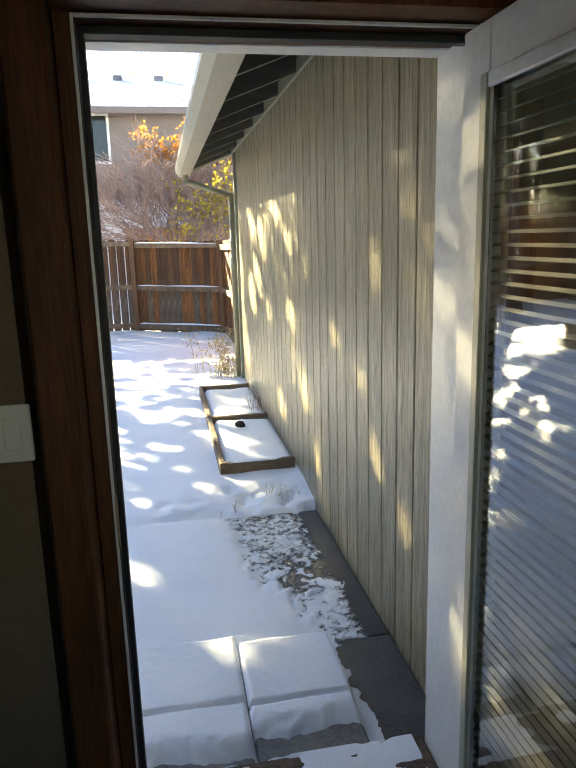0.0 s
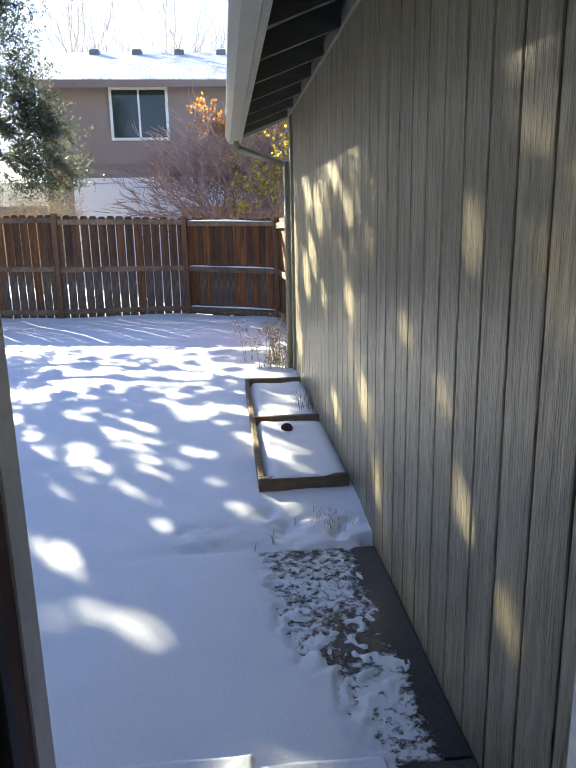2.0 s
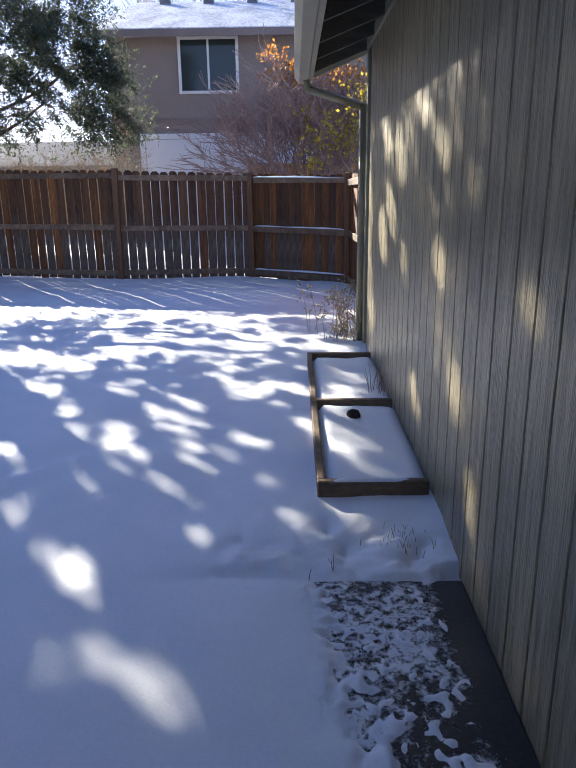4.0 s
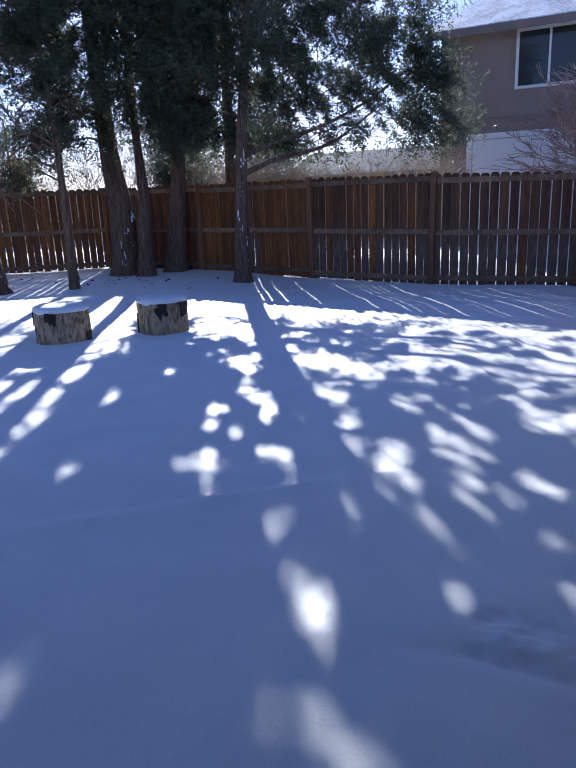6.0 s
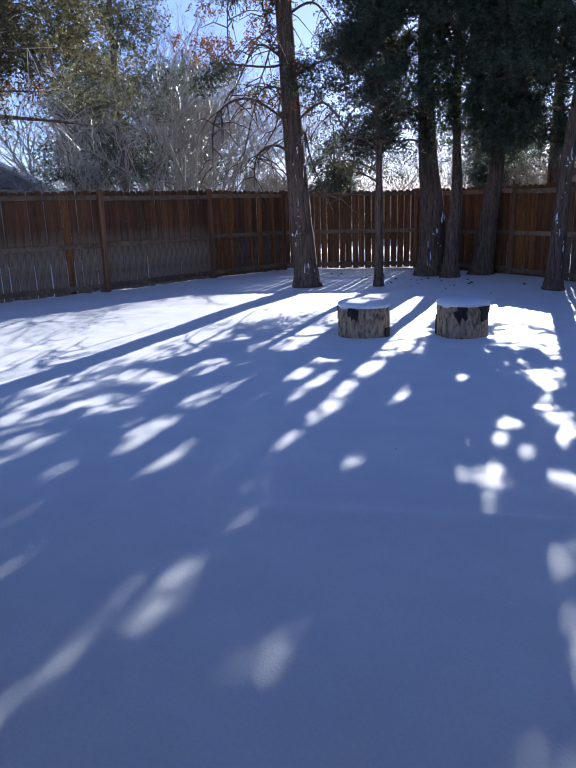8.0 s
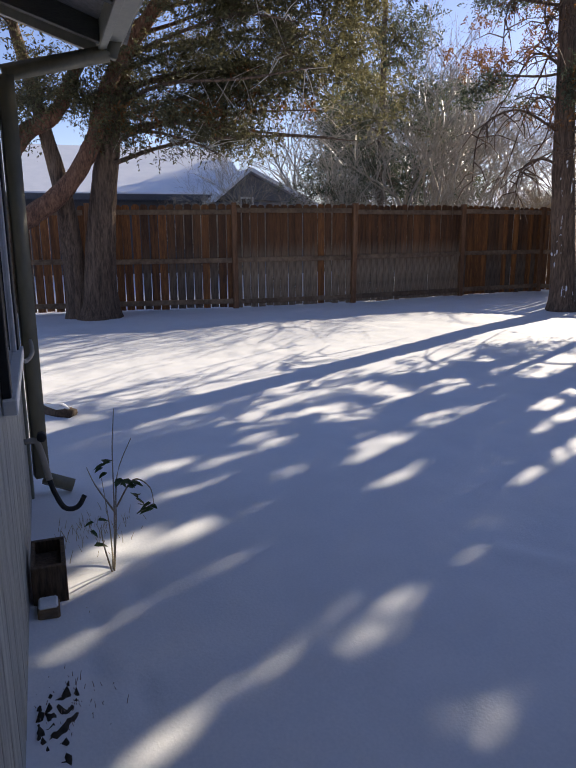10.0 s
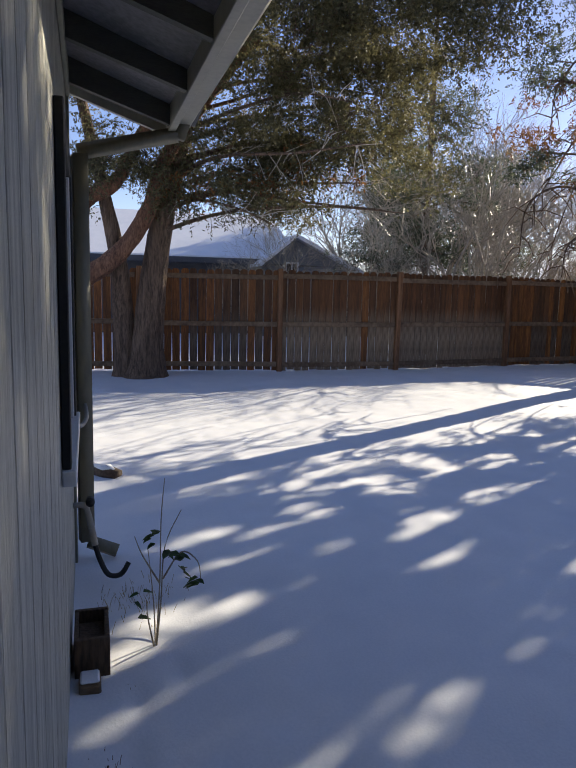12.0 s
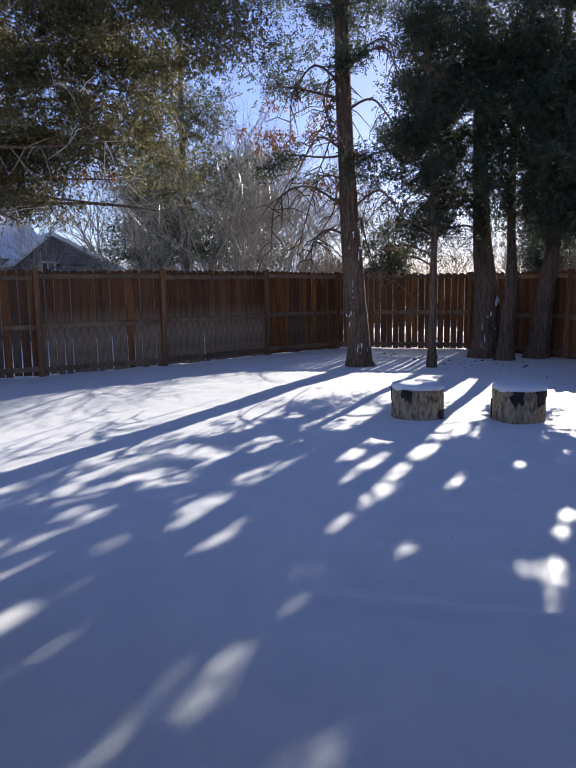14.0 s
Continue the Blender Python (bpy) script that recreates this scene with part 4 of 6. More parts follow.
GAPS_B = [(-0.26, 6.41, 0.15, 0.03), (-0.18, 6.0, 0.15, 0.04), (0.03, 6.04, 0.18, 0.04), (0.09, 6.32, 0.13, 0.03), (-1.69, 6.74, 0.12, 0.02), (-1.7, 6.41, 0.1, 0.03),
          (-1.92, 6.45, 0.14, 0.03), (-1.39, 6.18, 0.12, 0.03), (-0.87, 5.35, 0.12, 0.03), (-0.89, 5.54, 0.06, 0.02), (-1.51, 6.95, 0.18, 0.05), (-1.97, 7.73, 0.44, 0.09),
          (-0.12, 5.54, 0.12, 0.03), (0.03, 4.9, 0.06, 0.02), (0.38, 4.91, 0.04, 0.02), (0.42, 5.19, 0.1, 0.03), (0.72, 5.9, 0.2, 0.12), (0.8, 7.9, 0.25, 0.14),
          (0.62, 3.45, 0.16, 0.1), (0.11, 7.25, 0.27, 0.21), (-0.93, 7.42, 0.15, 0.12), (0.62, 6.15, 0.12, 0.05), (0.9, 5.75, 0.1, 0.05), (0.85, 6.75, 0.1, 0.04),
          (0.46, 3.3, 0.12, 0.06)]
GAPS_C = [(-1.68, 5.82, 0.1, 0.05), (-1.58, 5.94, 0.18, 0.07), (-1.4, 5.62, 0.15, 0.03), (-1.09, 5.97, 0.18, 0.04), (-1.35, 6.18, 0.11, 0.04), (-1.99, 5.61, 0.24, 0.06),
          (-2.24, 5.48, 0.09, 0.05), (-3.14, 6.09, 0.47, 0.08), (-2.79, 5.46, 0.15, 0.04), (-3.74, 7.07, 0.22, 0.06), (-4.72, 8.66, 1.24, 0.13), (-3.06, 6.79, 0.36, 0.04),
          (-2.06, 4.61, 0.06, 0.02), (-1.75, 4.03, 0.09, 0.02), (-1.79, 4.17, 0.1, 0.02), (-1.24, 4.1, 0.09, 0.04), (-1.17, 4.2, 0.13, 0.07), (-0.84, 3.98, 0.11, 0.03),
          (-0.35, 4.36, 0.1, 0.03), (-0.68, 6.48, 0.19, 0.08), (-0.44, 6.04, 0.12, 0.04), (-0.86, 5.32, 0.07, 0.03), (-0.88, 5.52, 0.07, 0.02), (-1.38, 7.33, 0.18, 0.06)]
GAPS_D = [(-1.41, 3.2, 0.19, 0.04), (-1.58, 3.44, 0.13, 0.04), (-1.71, 3.67, 0.14, 0.04), (-1.87, 3.87, 0.1, 0.03), (-1.7, 4.01, 0.1, 0.03), (-1.8, 4.14, 0.11, 0.02),
          (-2.17, 3.11, 0.21, 0.05), (-2.3, 3.34, 0.18, 0.05), (-2.41, 3.58, 0.18, 0.05), (-2.64, 3.16, 0.19, 0.03), (-2.67, 3.47, 0.19, 0.03), (-2.81, 3.93, 0.14, 0.04),
          (-2.83, 4.15, 0.16, 0.05), (-3.21, 3.57, 0.26, 0.03), (-3.56, 3.37, 0.29, 0.05), (-3.12, 4.53, 0.19, 0.05), (-3.52, 4.88, 0.39, 0.05), (-3.06, 4.74, 0.31, 0.03),
          (-3.3, 4.19, 0.11, 0.02), (-2.0, 2.95, 0.2, 0.06), (-2.35, 3.0, 0.15, 0.05)]
GAPS_E = [(-3.55, 4.89, 0.18, 0.2), (-3.5, 6.6, 0.2, 0.08), (-3.9, 5.6, 0.22, 0.14), (-4.4, 5.0, 0.3, 0.16), (-4.1, 6.6, 0.25, 0.09), (-5.44, 9.68, 0.6, 0.16),
          (-4.37, 8.07, 0.46, 0.2), (-3.83, 7.16, 0.26, 0.14), (-4.33, 6.5, 0.21, 0.2), (-4.12, 6.01, 0.21, 0.21), (-3.76, 5.61, 0.1, 0.14), (-6.34, 6.98, 0.34, 0.3),
          (-5.87, 5.99, 0.25, 0.3), (-5.1, 5.61, 0.26, 0.3), (-4.48, 5.03, 0.26, 0.3), (-3.73, 5.0, 0.16, 0.26), (-3.71, 9.29, 0.6, 0.22)]
GAPS_G = [(-7.12, 8.17, 0.4, 0.3), (-7.3, 9.08, 0.38, 0.3), (-5.65, 7.91, 0.36, 0.3), (-5.25, 7.18, 0.29, 0.29), (-5.07, 6.46, 0.2, 0.26), (-3.31, 9.23, 0.54, 0.13),
          (-2.65, 8.07, 0.26, 0.09), (-2.01, 8.34, 0.31, 0.24), (-6.71, 10.66, 0.55, 0.17), (-4.54, 7.26, 0.22, 0.21)]
# The same for beams that end on the siding: y, z, half height, half width.
ON_WALL = [(7.33, 1.73, 0.15, 0.41), (6.74, 1.6, 0.17, 0.27), (6.02, 1.77, 0.07, 0.2), (5.58, 1.58, 0.09, 0.16), (5.02, 1.43, 0.07, 0.11), (7.07, 1.27, 0.17, 0.38), (6.48, 1.02, 0.14, 0.2),
           (5.51, 1.09, 0.11, 0.19), (4.38, 1.12, 0.09, 0.1), (5.15, 0.66, 0.16, 0.14), (4.83, 0.33, 0.1, 0.09), (6.0, 0.38, 0.14, 0.21), (3.71, 1.47, 0.11, 0.08), (3.4, 1.75, 0.07, 0.09),
           (3.7, 0.7, 0.1, 0.07), (3.37, 0.56, 0.13, 0.06), (3.56, 1.84, 0.05, 0.07), (3.92, 1.01, 0.1, 0.07), (8.1, 0.56, 0.43, 0.5), (7.42, 1.08, 0.25, 0.4), (8.3, 1.2, 0.6, 0.3)]
GAPS_W = [(WX - SX * (z - 0.03) / TAN, y - SY * (z - 0.03) / TAN, 0.75 * hz / TAN, 0.62 * hy * abs(SX)) for y, z, hz, hy in ON_WALL]
GAPS_F = []
gr = random.Random(5)
for n, (x0, x1), (y0, y1), (a0, a1), (b0, b1) in ((70, (-1.3, 0.5), (5.6, 9.6), (0.05, 0.15), (0.02, 0.06)), (18, (-4.6, -1.5), (6.6, 9.4), (0.08, 0.25), (0.03, 0.08)),
                                                  (60, (-7.2, -3.4), (3.6, 8.2), (0.15, 0.45), (0.04, 0.10)), (14, (0.5, 1.0), (5.2, 8.3), (0.06, 0.2), (0.02, 0.05))):
    GAPS_F += [(gr.uniform(x0, x1), gr.uniform(y0, y1), gr.uniform(a0, a1), gr.uniform(b0, b1)) for _ in range(n)]
GAPS = np.array(GAPS_F + GAPS_A + GAPS_B + GAPS_C + [(x, y, a + 0.07, b + 0.045) for x, y, a, b in GAPS_D] + GAPS_E + GAPS_G + GAPS_W)


def in_gap(p):
    """For points of foliage: whether they stand in the way of one of the beams."""
    qx, qy = p[:, 0] - SX * (p[:, 2] - 0.03) / TAN, p[:, 1] - SY * (p[:, 2] - 0.03) / TAN
    rag = 0.45 * np.sin(31 * qx + 2 * np.sin(11 * qy)) * np.sin(21 * qy + 2 * np.sin(13 * qx)) + 1.0
    hit = np.zeros(len(p), bool)
    for cx, cy, la, lc in GAPS:
        dx, dy = qx - cx, qy - cy
        u, v = -dx * SX - dy * SY, dx * SY - dy * SX
        hit |= (u / (la + 0.038)) ** 2 + (v / (lc + 0.026)) ** 2 < rag
    # the low sun reaches a strip of snow under the crowns
    strip = (qy > 7.9 + 0.25 * np.sin(qx * 3.1) + 0.15 * np.sin(qx * 7.3 + 1)) & (p[:, 2] < 4.4) & (qx > -5.4)
    strip &= np.sin(10.5 * qx + 2 * np.sin(3.6 * qy)) * np.sin(8.0 * qy + 1.7 * np.sin(5.7 * qx)) > 0.02
    strip &= np.sin(23 * qx + 3 * np.sin(6 * qy)) * np.sin(17 * qy + 2 * np.sin(9 * qx)) < 0.18
    # the sunny corner by the end of the wing
    strip |= (qx > -1.7) & (qx < 1.0) & (qy > 7.6 + 0.3 * np.sin(4.1 * qx)) & (qy < 10.2) & (np.sin(10.5 * qx + 2 * np.sin(3.6 * qy)) * np.sin(8.0 * qy + 1.7 * np.sin(5.7 * qx)) > -0.30)
    # and an open reach of the yard under the high boughs of the side tree
    reach = (qx > -8.3 - 0.11 * (qy - 2.7)) & (qx < np.interp(qy, [4.1, 5.3, 7.1, 9.4], [-5.4, -6.3, -6.95, -7.6]) + 0.3 * np.sin(qy * 3.0)) & (qy > 2.3) & (qy < 9.4)
    reach &= np.sin(3.1 * qx + 1.6 * np.sin(1.9 * qy)) * np.sin(4.4 * qy - 2.2 * qx) > -0.55
    return hit | strip | reach


def leaves(name, centres, tufts, per, spread, size, material, parent, seed, lift=0.0, clear=True, label="", fat=1.0):
    """Small pointed sprays in tufts round the bough centres; one joined mesh."""
    rs = np.random.RandomState(seed)
    c = np.repeat(np.asarray(centres, float), tufts, axis=0)
    ax = np.repeat(rs.normal(0, 1, (len(centres), 3)) * np.array([1, 1, 0.35]), tufts, axis=0)
    ax /= np.linalg.norm(ax, axis=1)[:, None]
    t = rs.uniform(-1, 1, (len(c), 1))
    c = c + ax * t * spread * 1.25 + rs.normal(0, 1, c.shape) * np.array([spread, spread, spread * 0.55]) * 0.55
    c[:, 2] -= 0.12 * np.abs(t[:, 0]) * spread
    out = rs.normal(0, 1, c.shape) + np.array([0, 0, lift])
    out /= np.linalg.norm(out, axis=1)[:, None]
    p = np.repeat(c, per, axis=0)
    d = np.repeat(out, per, axis=0) + rs.normal(0, 0.65, p.shape)
    d /= np.linalg.norm(d, axis=1)[:, None]
    run = np.tile(np.linspace(0.0, 1.0, per), len(c))[:, None] * np.repeat(rs.uniform(2.6, 5.6, (len(c), 1)), per, axis=0) * size
    p = p + np.repeat(out, per, axis=0) * run + rs.normal(0, size * 0.30, p.shape)
    p[:, 2] -= (0.9 * run[:, 0]) ** 2 * 0.9
    if clear:
        keep = ~in_gap(p)
        p, d = p[keep], d[keep]
    s = np.cross(d, rs.normal(0, 1, d.shape))
    s /= np.linalg.norm(s, axis=1)[:, None]
    ln = size * rs.uniform(0.7, 1.5, (len(p), 1))
    wd = ln * rs.uniform(0.14, 0.21, (len(p), 1)) * fat
    q = np.stack([p, p + d * ln * 0.5 + s * wd, p + d * ln, p + d * ln * 0.45 - s * wd], axis=1).reshape(-1, 3)
    n = len(p)
    me = bpy.data.meshes.new(name)
    me.vertices.add(4 * n)
    me.vertices.foreach_set("co", q.ravel())
    me.loops.add(4 * n)
    me.loops.foreach_set("vertex_index", np.arange(4 * n))
    me.polygons.add(n)
    me.polygons.foreach_set("loop_start", np.arange(0, 4 * n, 4))
    me.polygons.foreach_set("loop_total", np.full(n, 4))
    me.materials.append(material)
    me.update()
    ob = new(name, me)
    ob.parent = parent
    return tagged(ob, label, kind="stuff")


def boughs(regions, seed):
    """Bough centres in ellipsoids: rows of centre, half axes, number."""
    rs = np.random.RandomState(seed)
    out = []
    for cx, cy, cz, rx, ry, rz, n in regions:
        v = rs.normal(0, 1, (n, 3))
        v /= np.linalg.norm(v, axis=1)[:, None]
        v *= rs.uniform(0.15, 1.0, (n, 1)) ** 0.45
        out.append(np.array([cx, cy, cz]) + v * np.array([rx, ry, rz]))
    return np.concatenate(out)


def limbs(name, trunk_line, centres, every, parent, material, seed, thick=0.03):
    """Boughs that fork outwards from the trunk, each from the nearest wood further in, with side twigs."""
    rng = random.Random(seed)
    vs, fs = [], []

    def add(pts, rad, n):
        a, b = tube(pts, rad, n, cap=False)
        k = len(vs)
        vs.extend(a)
        fs.extend([tuple(i + k for i in f) for f in b])
    cs = [Vector(c) for c in centres[::every]]
    far_in = [min((c - q).length for q in trunk_line) for c in cs]
    order = sorted(range(len(cs)), key=lambda i: far_in[i])
    nodes = [(q, 0.0, thick * 1.4) for q in trunk_line[::2]]
    for i in order:
        c = cs[i]
        best = min(nodes, key=lambda q: (q[0] - c).length + 0.35 * q[1] + 0.5 * max(0.0, q[0].z - c.z))
        s = best[0]
        ln = (c - s).length
        mid = s.lerp(c, 0.5) + Vector((rng.uniform(-.2, .2), rng.uniform(-.2, .2), rng.uniform(-0.08, 0.16))) * min(1.0, ln)
        line = spline([s, mid, c], 4)
        r0 = min(best[2] * 0.8, thick * rng.uniform(0.7, 1.1))
        add(line, [max(0.004, r0 * (1 - 0.5 * k / (len(line) - 1))) for k in range(len(line))], 5)
        nodes.append((c, best[1] + ln, r0 * 0.6))
        for k in range(8):
            p = line[rng.randrange(2, len(line))]
            e = p + Vector((rng.uniform(-1, 1), rng.uniform(-1, 1), rng.uniform(-0.6, 0.45))) * 0.42
            m = p.lerp(e, 0.5) + Vector((rng.uniform(-.06, .06), rng.uniform(-.06, .06), rng.uniform(-.08, .08)))
            add([p, m, e], [0.008, 0.006, 0.003], 3)
    ob = link_mesh(name, vs, fs, material, parent, "fine brown twigs", smooth=True)
    return tagged(ob, kind="stuff")


def trunk(name, pts, r0, r1, material, parent, seed, label="", flare=1.35):
    """A tapered stem with a flared, ribbed foot."""
    rng = random.Random(seed)
    line = spline(pts, 8)
    n = 18
    rad = []
    for i in range(len(line)):
        f = i / (len(line) - 1)
        rad.append((r0 + (r1 - r0) * f) * (1 + (flare - 1) * math.exp(-line[i].z / 0.18)))
    vs, fs = tube(line, rad, n)
    for i, v in enumerate(vs):
        c = line[i // n]
        d = v - c
        a = math.atan2(d.y, d.x)
        k = 1 + 0.10 * noise.noise(Vector((math.cos(a) * 1.7 + seed, math.sin(a) * 1.7, v.z * 0.9))) + 0.07 * noise.noise(Vector((a * 4 + seed, v.z * 2.2, 1.0)))
        k += 0.05 * noise.noise(Vector((a * 9, v.z * 5 + seed, 1.0)))
        vs[i] = c + d * k
    link_mesh(name, vs, fs, material, parent, label, smooth=True)
    return line


def snow_flecks(parent, line, rad, seed, n, facing):
    """Snow plastered in flakes on the windward bark."""
    rng = random.Random(seed)
    vs, fs = [], []
    for _ in range(n * 2):
        z = rng.uniform(0.02, 0.95) ** 1.5
        p = line[min(int(z * len(line) * 0.5), len(line) - 1)]
        a = facing + rng.gauss(0, 0.28) + 0.3 * math.sin(z * 9)
        r = rad * rng.uniform(1.0, 1.1)
        c = p + Vector((math.cos(a) * r, math.sin(a) * r, rng.uniform(-.1, .1)))
        tx = Vector((-math.sin(a), math.cos(a), 0))
        nn = Vector((math.cos(a), math.sin(a), 0))
        if noise.noise(Vector((a * 2.5, c.z * 2.2, seed))) < 0.02:
            continue
        w, h = rng.choice((0.004, 0.007, 0.012, 0.020)) * rng.uniform(0.7, 1.3), rng.choice((0.012, 0.03, 0.075)) * rng.uniform(0.7, 1.4)
        k = len(vs)
        for q in range(7):
            u = 2 * math.pi * q / 7
            m = rng.uniform(0.25, 1.5)
            vs.append(c + tx * (w * m * math.cos(u)) + Vector((0, 0, h * m * math.sin(u))) - nn * 0.02)
        vs.append(c + nn * 0.008)
        for q in range(7):
            fs.append((k + q, k + (q + 1) % 7, k + 7))
    tagged(link_mesh("snow_fleck", vs, fs, M_SNOW, parent, "snow plastered on the bark", smooth=True), kind="stuff")


def juniper(label, trunks, regions, seed, tufts=36, per=14, spread=0.30, size=0.051, leaf=None, bark=None, every=3, wood=0.03):
    root = thing("juniper_tree", (0, 0, 0), label, "tree", "yard junipers")
    lines = []
    for i, (pts, r0, r1) in enumerate(trunks):
        lines += trunk("trunk", pts, r0, r1, bark or M_BARK, root, seed + i)
    c = boughs(regions, seed)
    limbs("limb_work", [q for q in lines if q.z > 1.5], c, every, root, bark or M_BARK, seed, wood)
    leaves("foliage", c, tufts, per, spread, size, leaf or M_LEAF, root, seed, label="dense scaly evergreen sprays")
    return root, lines


# single slim tree by the back fence with two long low limbs
ta, la = juniper("slim juniper with two long low limbs by the fence", [([(-5.93, 13.62, -0.05), (-5.9, 13.64, 1.0), (-5.86, 13.66, 2.0), (-5.74, 13.72, 3.4), (-5.6, 13.8, 5.2), (-5.5, 13.8, 8.6)], 0.14, 0.045)],
                 [(-5.8, 13.75, 4.2, 1.4, 1.1, 1.8, 135), (-5.6, 13.8, 7.0, 1.1, 1.1, 1.7, 80), (-4.4, 14.5, 3.7, 1.3, 0.8, 1.1, 62), (-3.4, 15.1, 3.5, 0.8, 0.6, 1.1, 36), (-3.0, 15.4, 2.6, 0.6, 0.5, 0.4, 16), (-4.4, 14.4, 2.8, 1.0, 0.5, 0.4, 40), (-5.0, 14.2, 3.3, 1.0, 0.7, 0.6, 40), (-4.2, 14.6, 5.4, 1.3, 0.9, 1.1, 48), (-3.45, 15.2, 4.1, 0.45, 0.45, 1.5, 48), (-2.85, 15.1, 2.45, 0.55, 0.4, 0.28, 22), (-2.85, 15.1, 3.3, 0.40, 0.3, 0.30, 12), (-4.6, 14.7, 2.45, 1.3, 0.4, 0.22, 30)], 11)
for pts, r in (([(-5.86, 13.66, 1.85), (-5.3, 14.0, 2.10), (-4.5, 14.48, 2.32), (-3.8, 14.9, 2.86)], 0.055), ([(-5.86, 13.66, 2.15), (-5.2, 14.05, 2.42), (-4.6, 14.4, 2.62), (-3.9, 14.8, 3.0), (-3.3, 15.2, 3.5)], 0.050)):
    ln = spline(pts, 6)
    tube_part("limb", ln, [r * (1 - 0.7 * i / (len(ln) - 1)) for i in range(len(ln))], M_BARK, ta, 8, 0.08, 3)
snow_flecks(ta, la, 0.13, 21, 22, -0.9)

# cluster of thick trunks in the corner
td, ld = juniper("cluster of thick juniper trunks in the fence corner",
                 [([(-9.02, 14.1, -0.05), (-9.02, 14.08, 1.2), (-9.12, 14.0, 2.6), (-9.2, 13.95, 5.0), (-9.2, 13.9, 9.2)], 0.30, 0.07),
                  ([(-8.42, 13.95, -0.05), (-8.40, 14.0, 0.9), (-8.42, 14.1, 1.7), (-8.55, 14.2, 2.9), (-8.6, 14.2, 6.5)], 0.17, 0.05),
                  ([(-8.25, 14.75, -0.05), (-8.15, 14.8, 1.2), (-8.0, 14.8, 2.4), (-7.9, 14.8, 4.6), (-7.85, 14.8, 8.6)], 0.22, 0.05)],
                 [(-8.9, 13.8, 4.2, 1.6, 1.3, 1.75, 170), (-8.7, 14.0, 7.0, 1.5, 1.4, 1.9, 110), (-7.3, 13.8, 3.9, 1.1, 0.9, 1.5, 105), (-7.2, 14.0, 5.8, 1.0, 0.9, 1.3, 62), (-9.9, 13.4, 3.7, 0.7, 0.7, 1.1, 30), (-9.8, 13.3, 5.8, 0.8, 0.8, 1.2, 26), (-8.2, 13.2, 5.0, 1.5, 0.7, 1.3, 70), (-6.7, 13.9, 4.3, 0.9, 0.8, 1.6, 80), (-6.9, 14.1, 2.9, 0.8, 0.6, 0.5, 30), (-7.6, 14.9, 2.75, 1.3, 0.6, 0.35, 44), (-6.3, 14.6, 2.6, 0.9, 0.5, 0.3, 24)], 12)
snow_flecks(td, ld[:20], 0.29, 22, 34, -0.55)

# thin stem in front of the cluster
tc, lc_ = juniper("thin juniper stem with drooping dead twigs", [([(-8.5, 12.0, -0.05), (-8.49, 12.0, 1.2), (-8.5, 12.0, 2.4), (-8.55, 11.95, 3.8), (-8.6, 11.9, 6.4)], 0.085, 0.025)],
                  [(-8.6, 12.0, 4.0, 0.8, 0.8, 1.3, 56), (-8.5, 12.0, 6.0, 0.8, 0.8, 1.0, 40), (-9.0, 12.4, 4.0, 0.7, 0.7, 1.4, 42), (-9.6, 12.5, 4.6, 0.6, 0.6, 1.2, 22), (-8.9, 12.1, 2.6, 0.7, 0.6, 0.35, 16)], 13)

leaves("dry_sprays", boughs([(-9.5, 12.7, 2.35, 0.6, 0.5, 0.40, 14), (-8.8, 12.2, 2.25, 0.5, 0.5, 0.30, 8), (-9.9, 12.2, 2.9, 0.5, 0.4, 0.4, 8)], 33), 12, 12, 0.22, 0.05, M_LEAFOLIVE, tc, 33, lift=-1.0, label="thin tawny hanging sprays")
rng = random.Random(34)
for k in range(7):
    s = lc_[0].lerp(lc_[-1], 0.30 + 0.03 * k)
    a, r = rng.uniform(2.4, 4.4), rng.uniform(0.7, 1.4)
    d = Vector((math.cos(a), math.sin(a), 0)) * r
    ln = spline([s, s + d * 0.4 + Vector((0, 0, 0.18)), s + d * 0.8 + Vector((0, 0, -0.05)), s + d + Vector((0, 0, -0.55 - 0.1 * k))], 5)
    tube_part("dead_limb", ln, [0.020 * (1 - 0.7 * i / (len(ln) - 1)) for i in range(len(ln))], M_BARK, tc, 5, 0.1, k)

# tall leaning tree with half bare limbs
tb, lb = juniper("tall leaning conifer with snow-flecked bark and half-bare limbs", [([(-9.5, 11.1, -0.05), (-9.54, 11.05, 0.9), (-9.6, 10.98, 2.2), (-9.68, 10.9, 4.2), (-9.72, 10.85, 6.2), (-9.7, 10.8, 9.5)], 0.235, 0.10)],
                 [(-9.9, 10.6, 5.4, 1.2, 1.2, 0.8, 16), (-9.8, 10.7, 7.4, 1.6, 1.6, 1.3, 70), (-10.2, 10.0, 3.6, 0.6, 0.6, 0.4, 5), (-9.2, 11.2, 3.6, 0.5, 0.5, 0.6, 6)], 14, spread=0.24)
snow_flecks(tb, lb, 0.225, 23, 46, -0.75)
leaves("dry_sprays", boughs([(-10.1, 10.1, 4.6, 1.0, 0.9, 0.8, 14), (-9.6, 10.6, 3.4, 0.7, 0.7, 0.6, 6)], 15), 12, 18, 0.2, 0.05, M_LEAFDRY, tb, 15, lift=-1.2, label="hanging russet dead sprays")
rng = random.Random(31)
dead = []
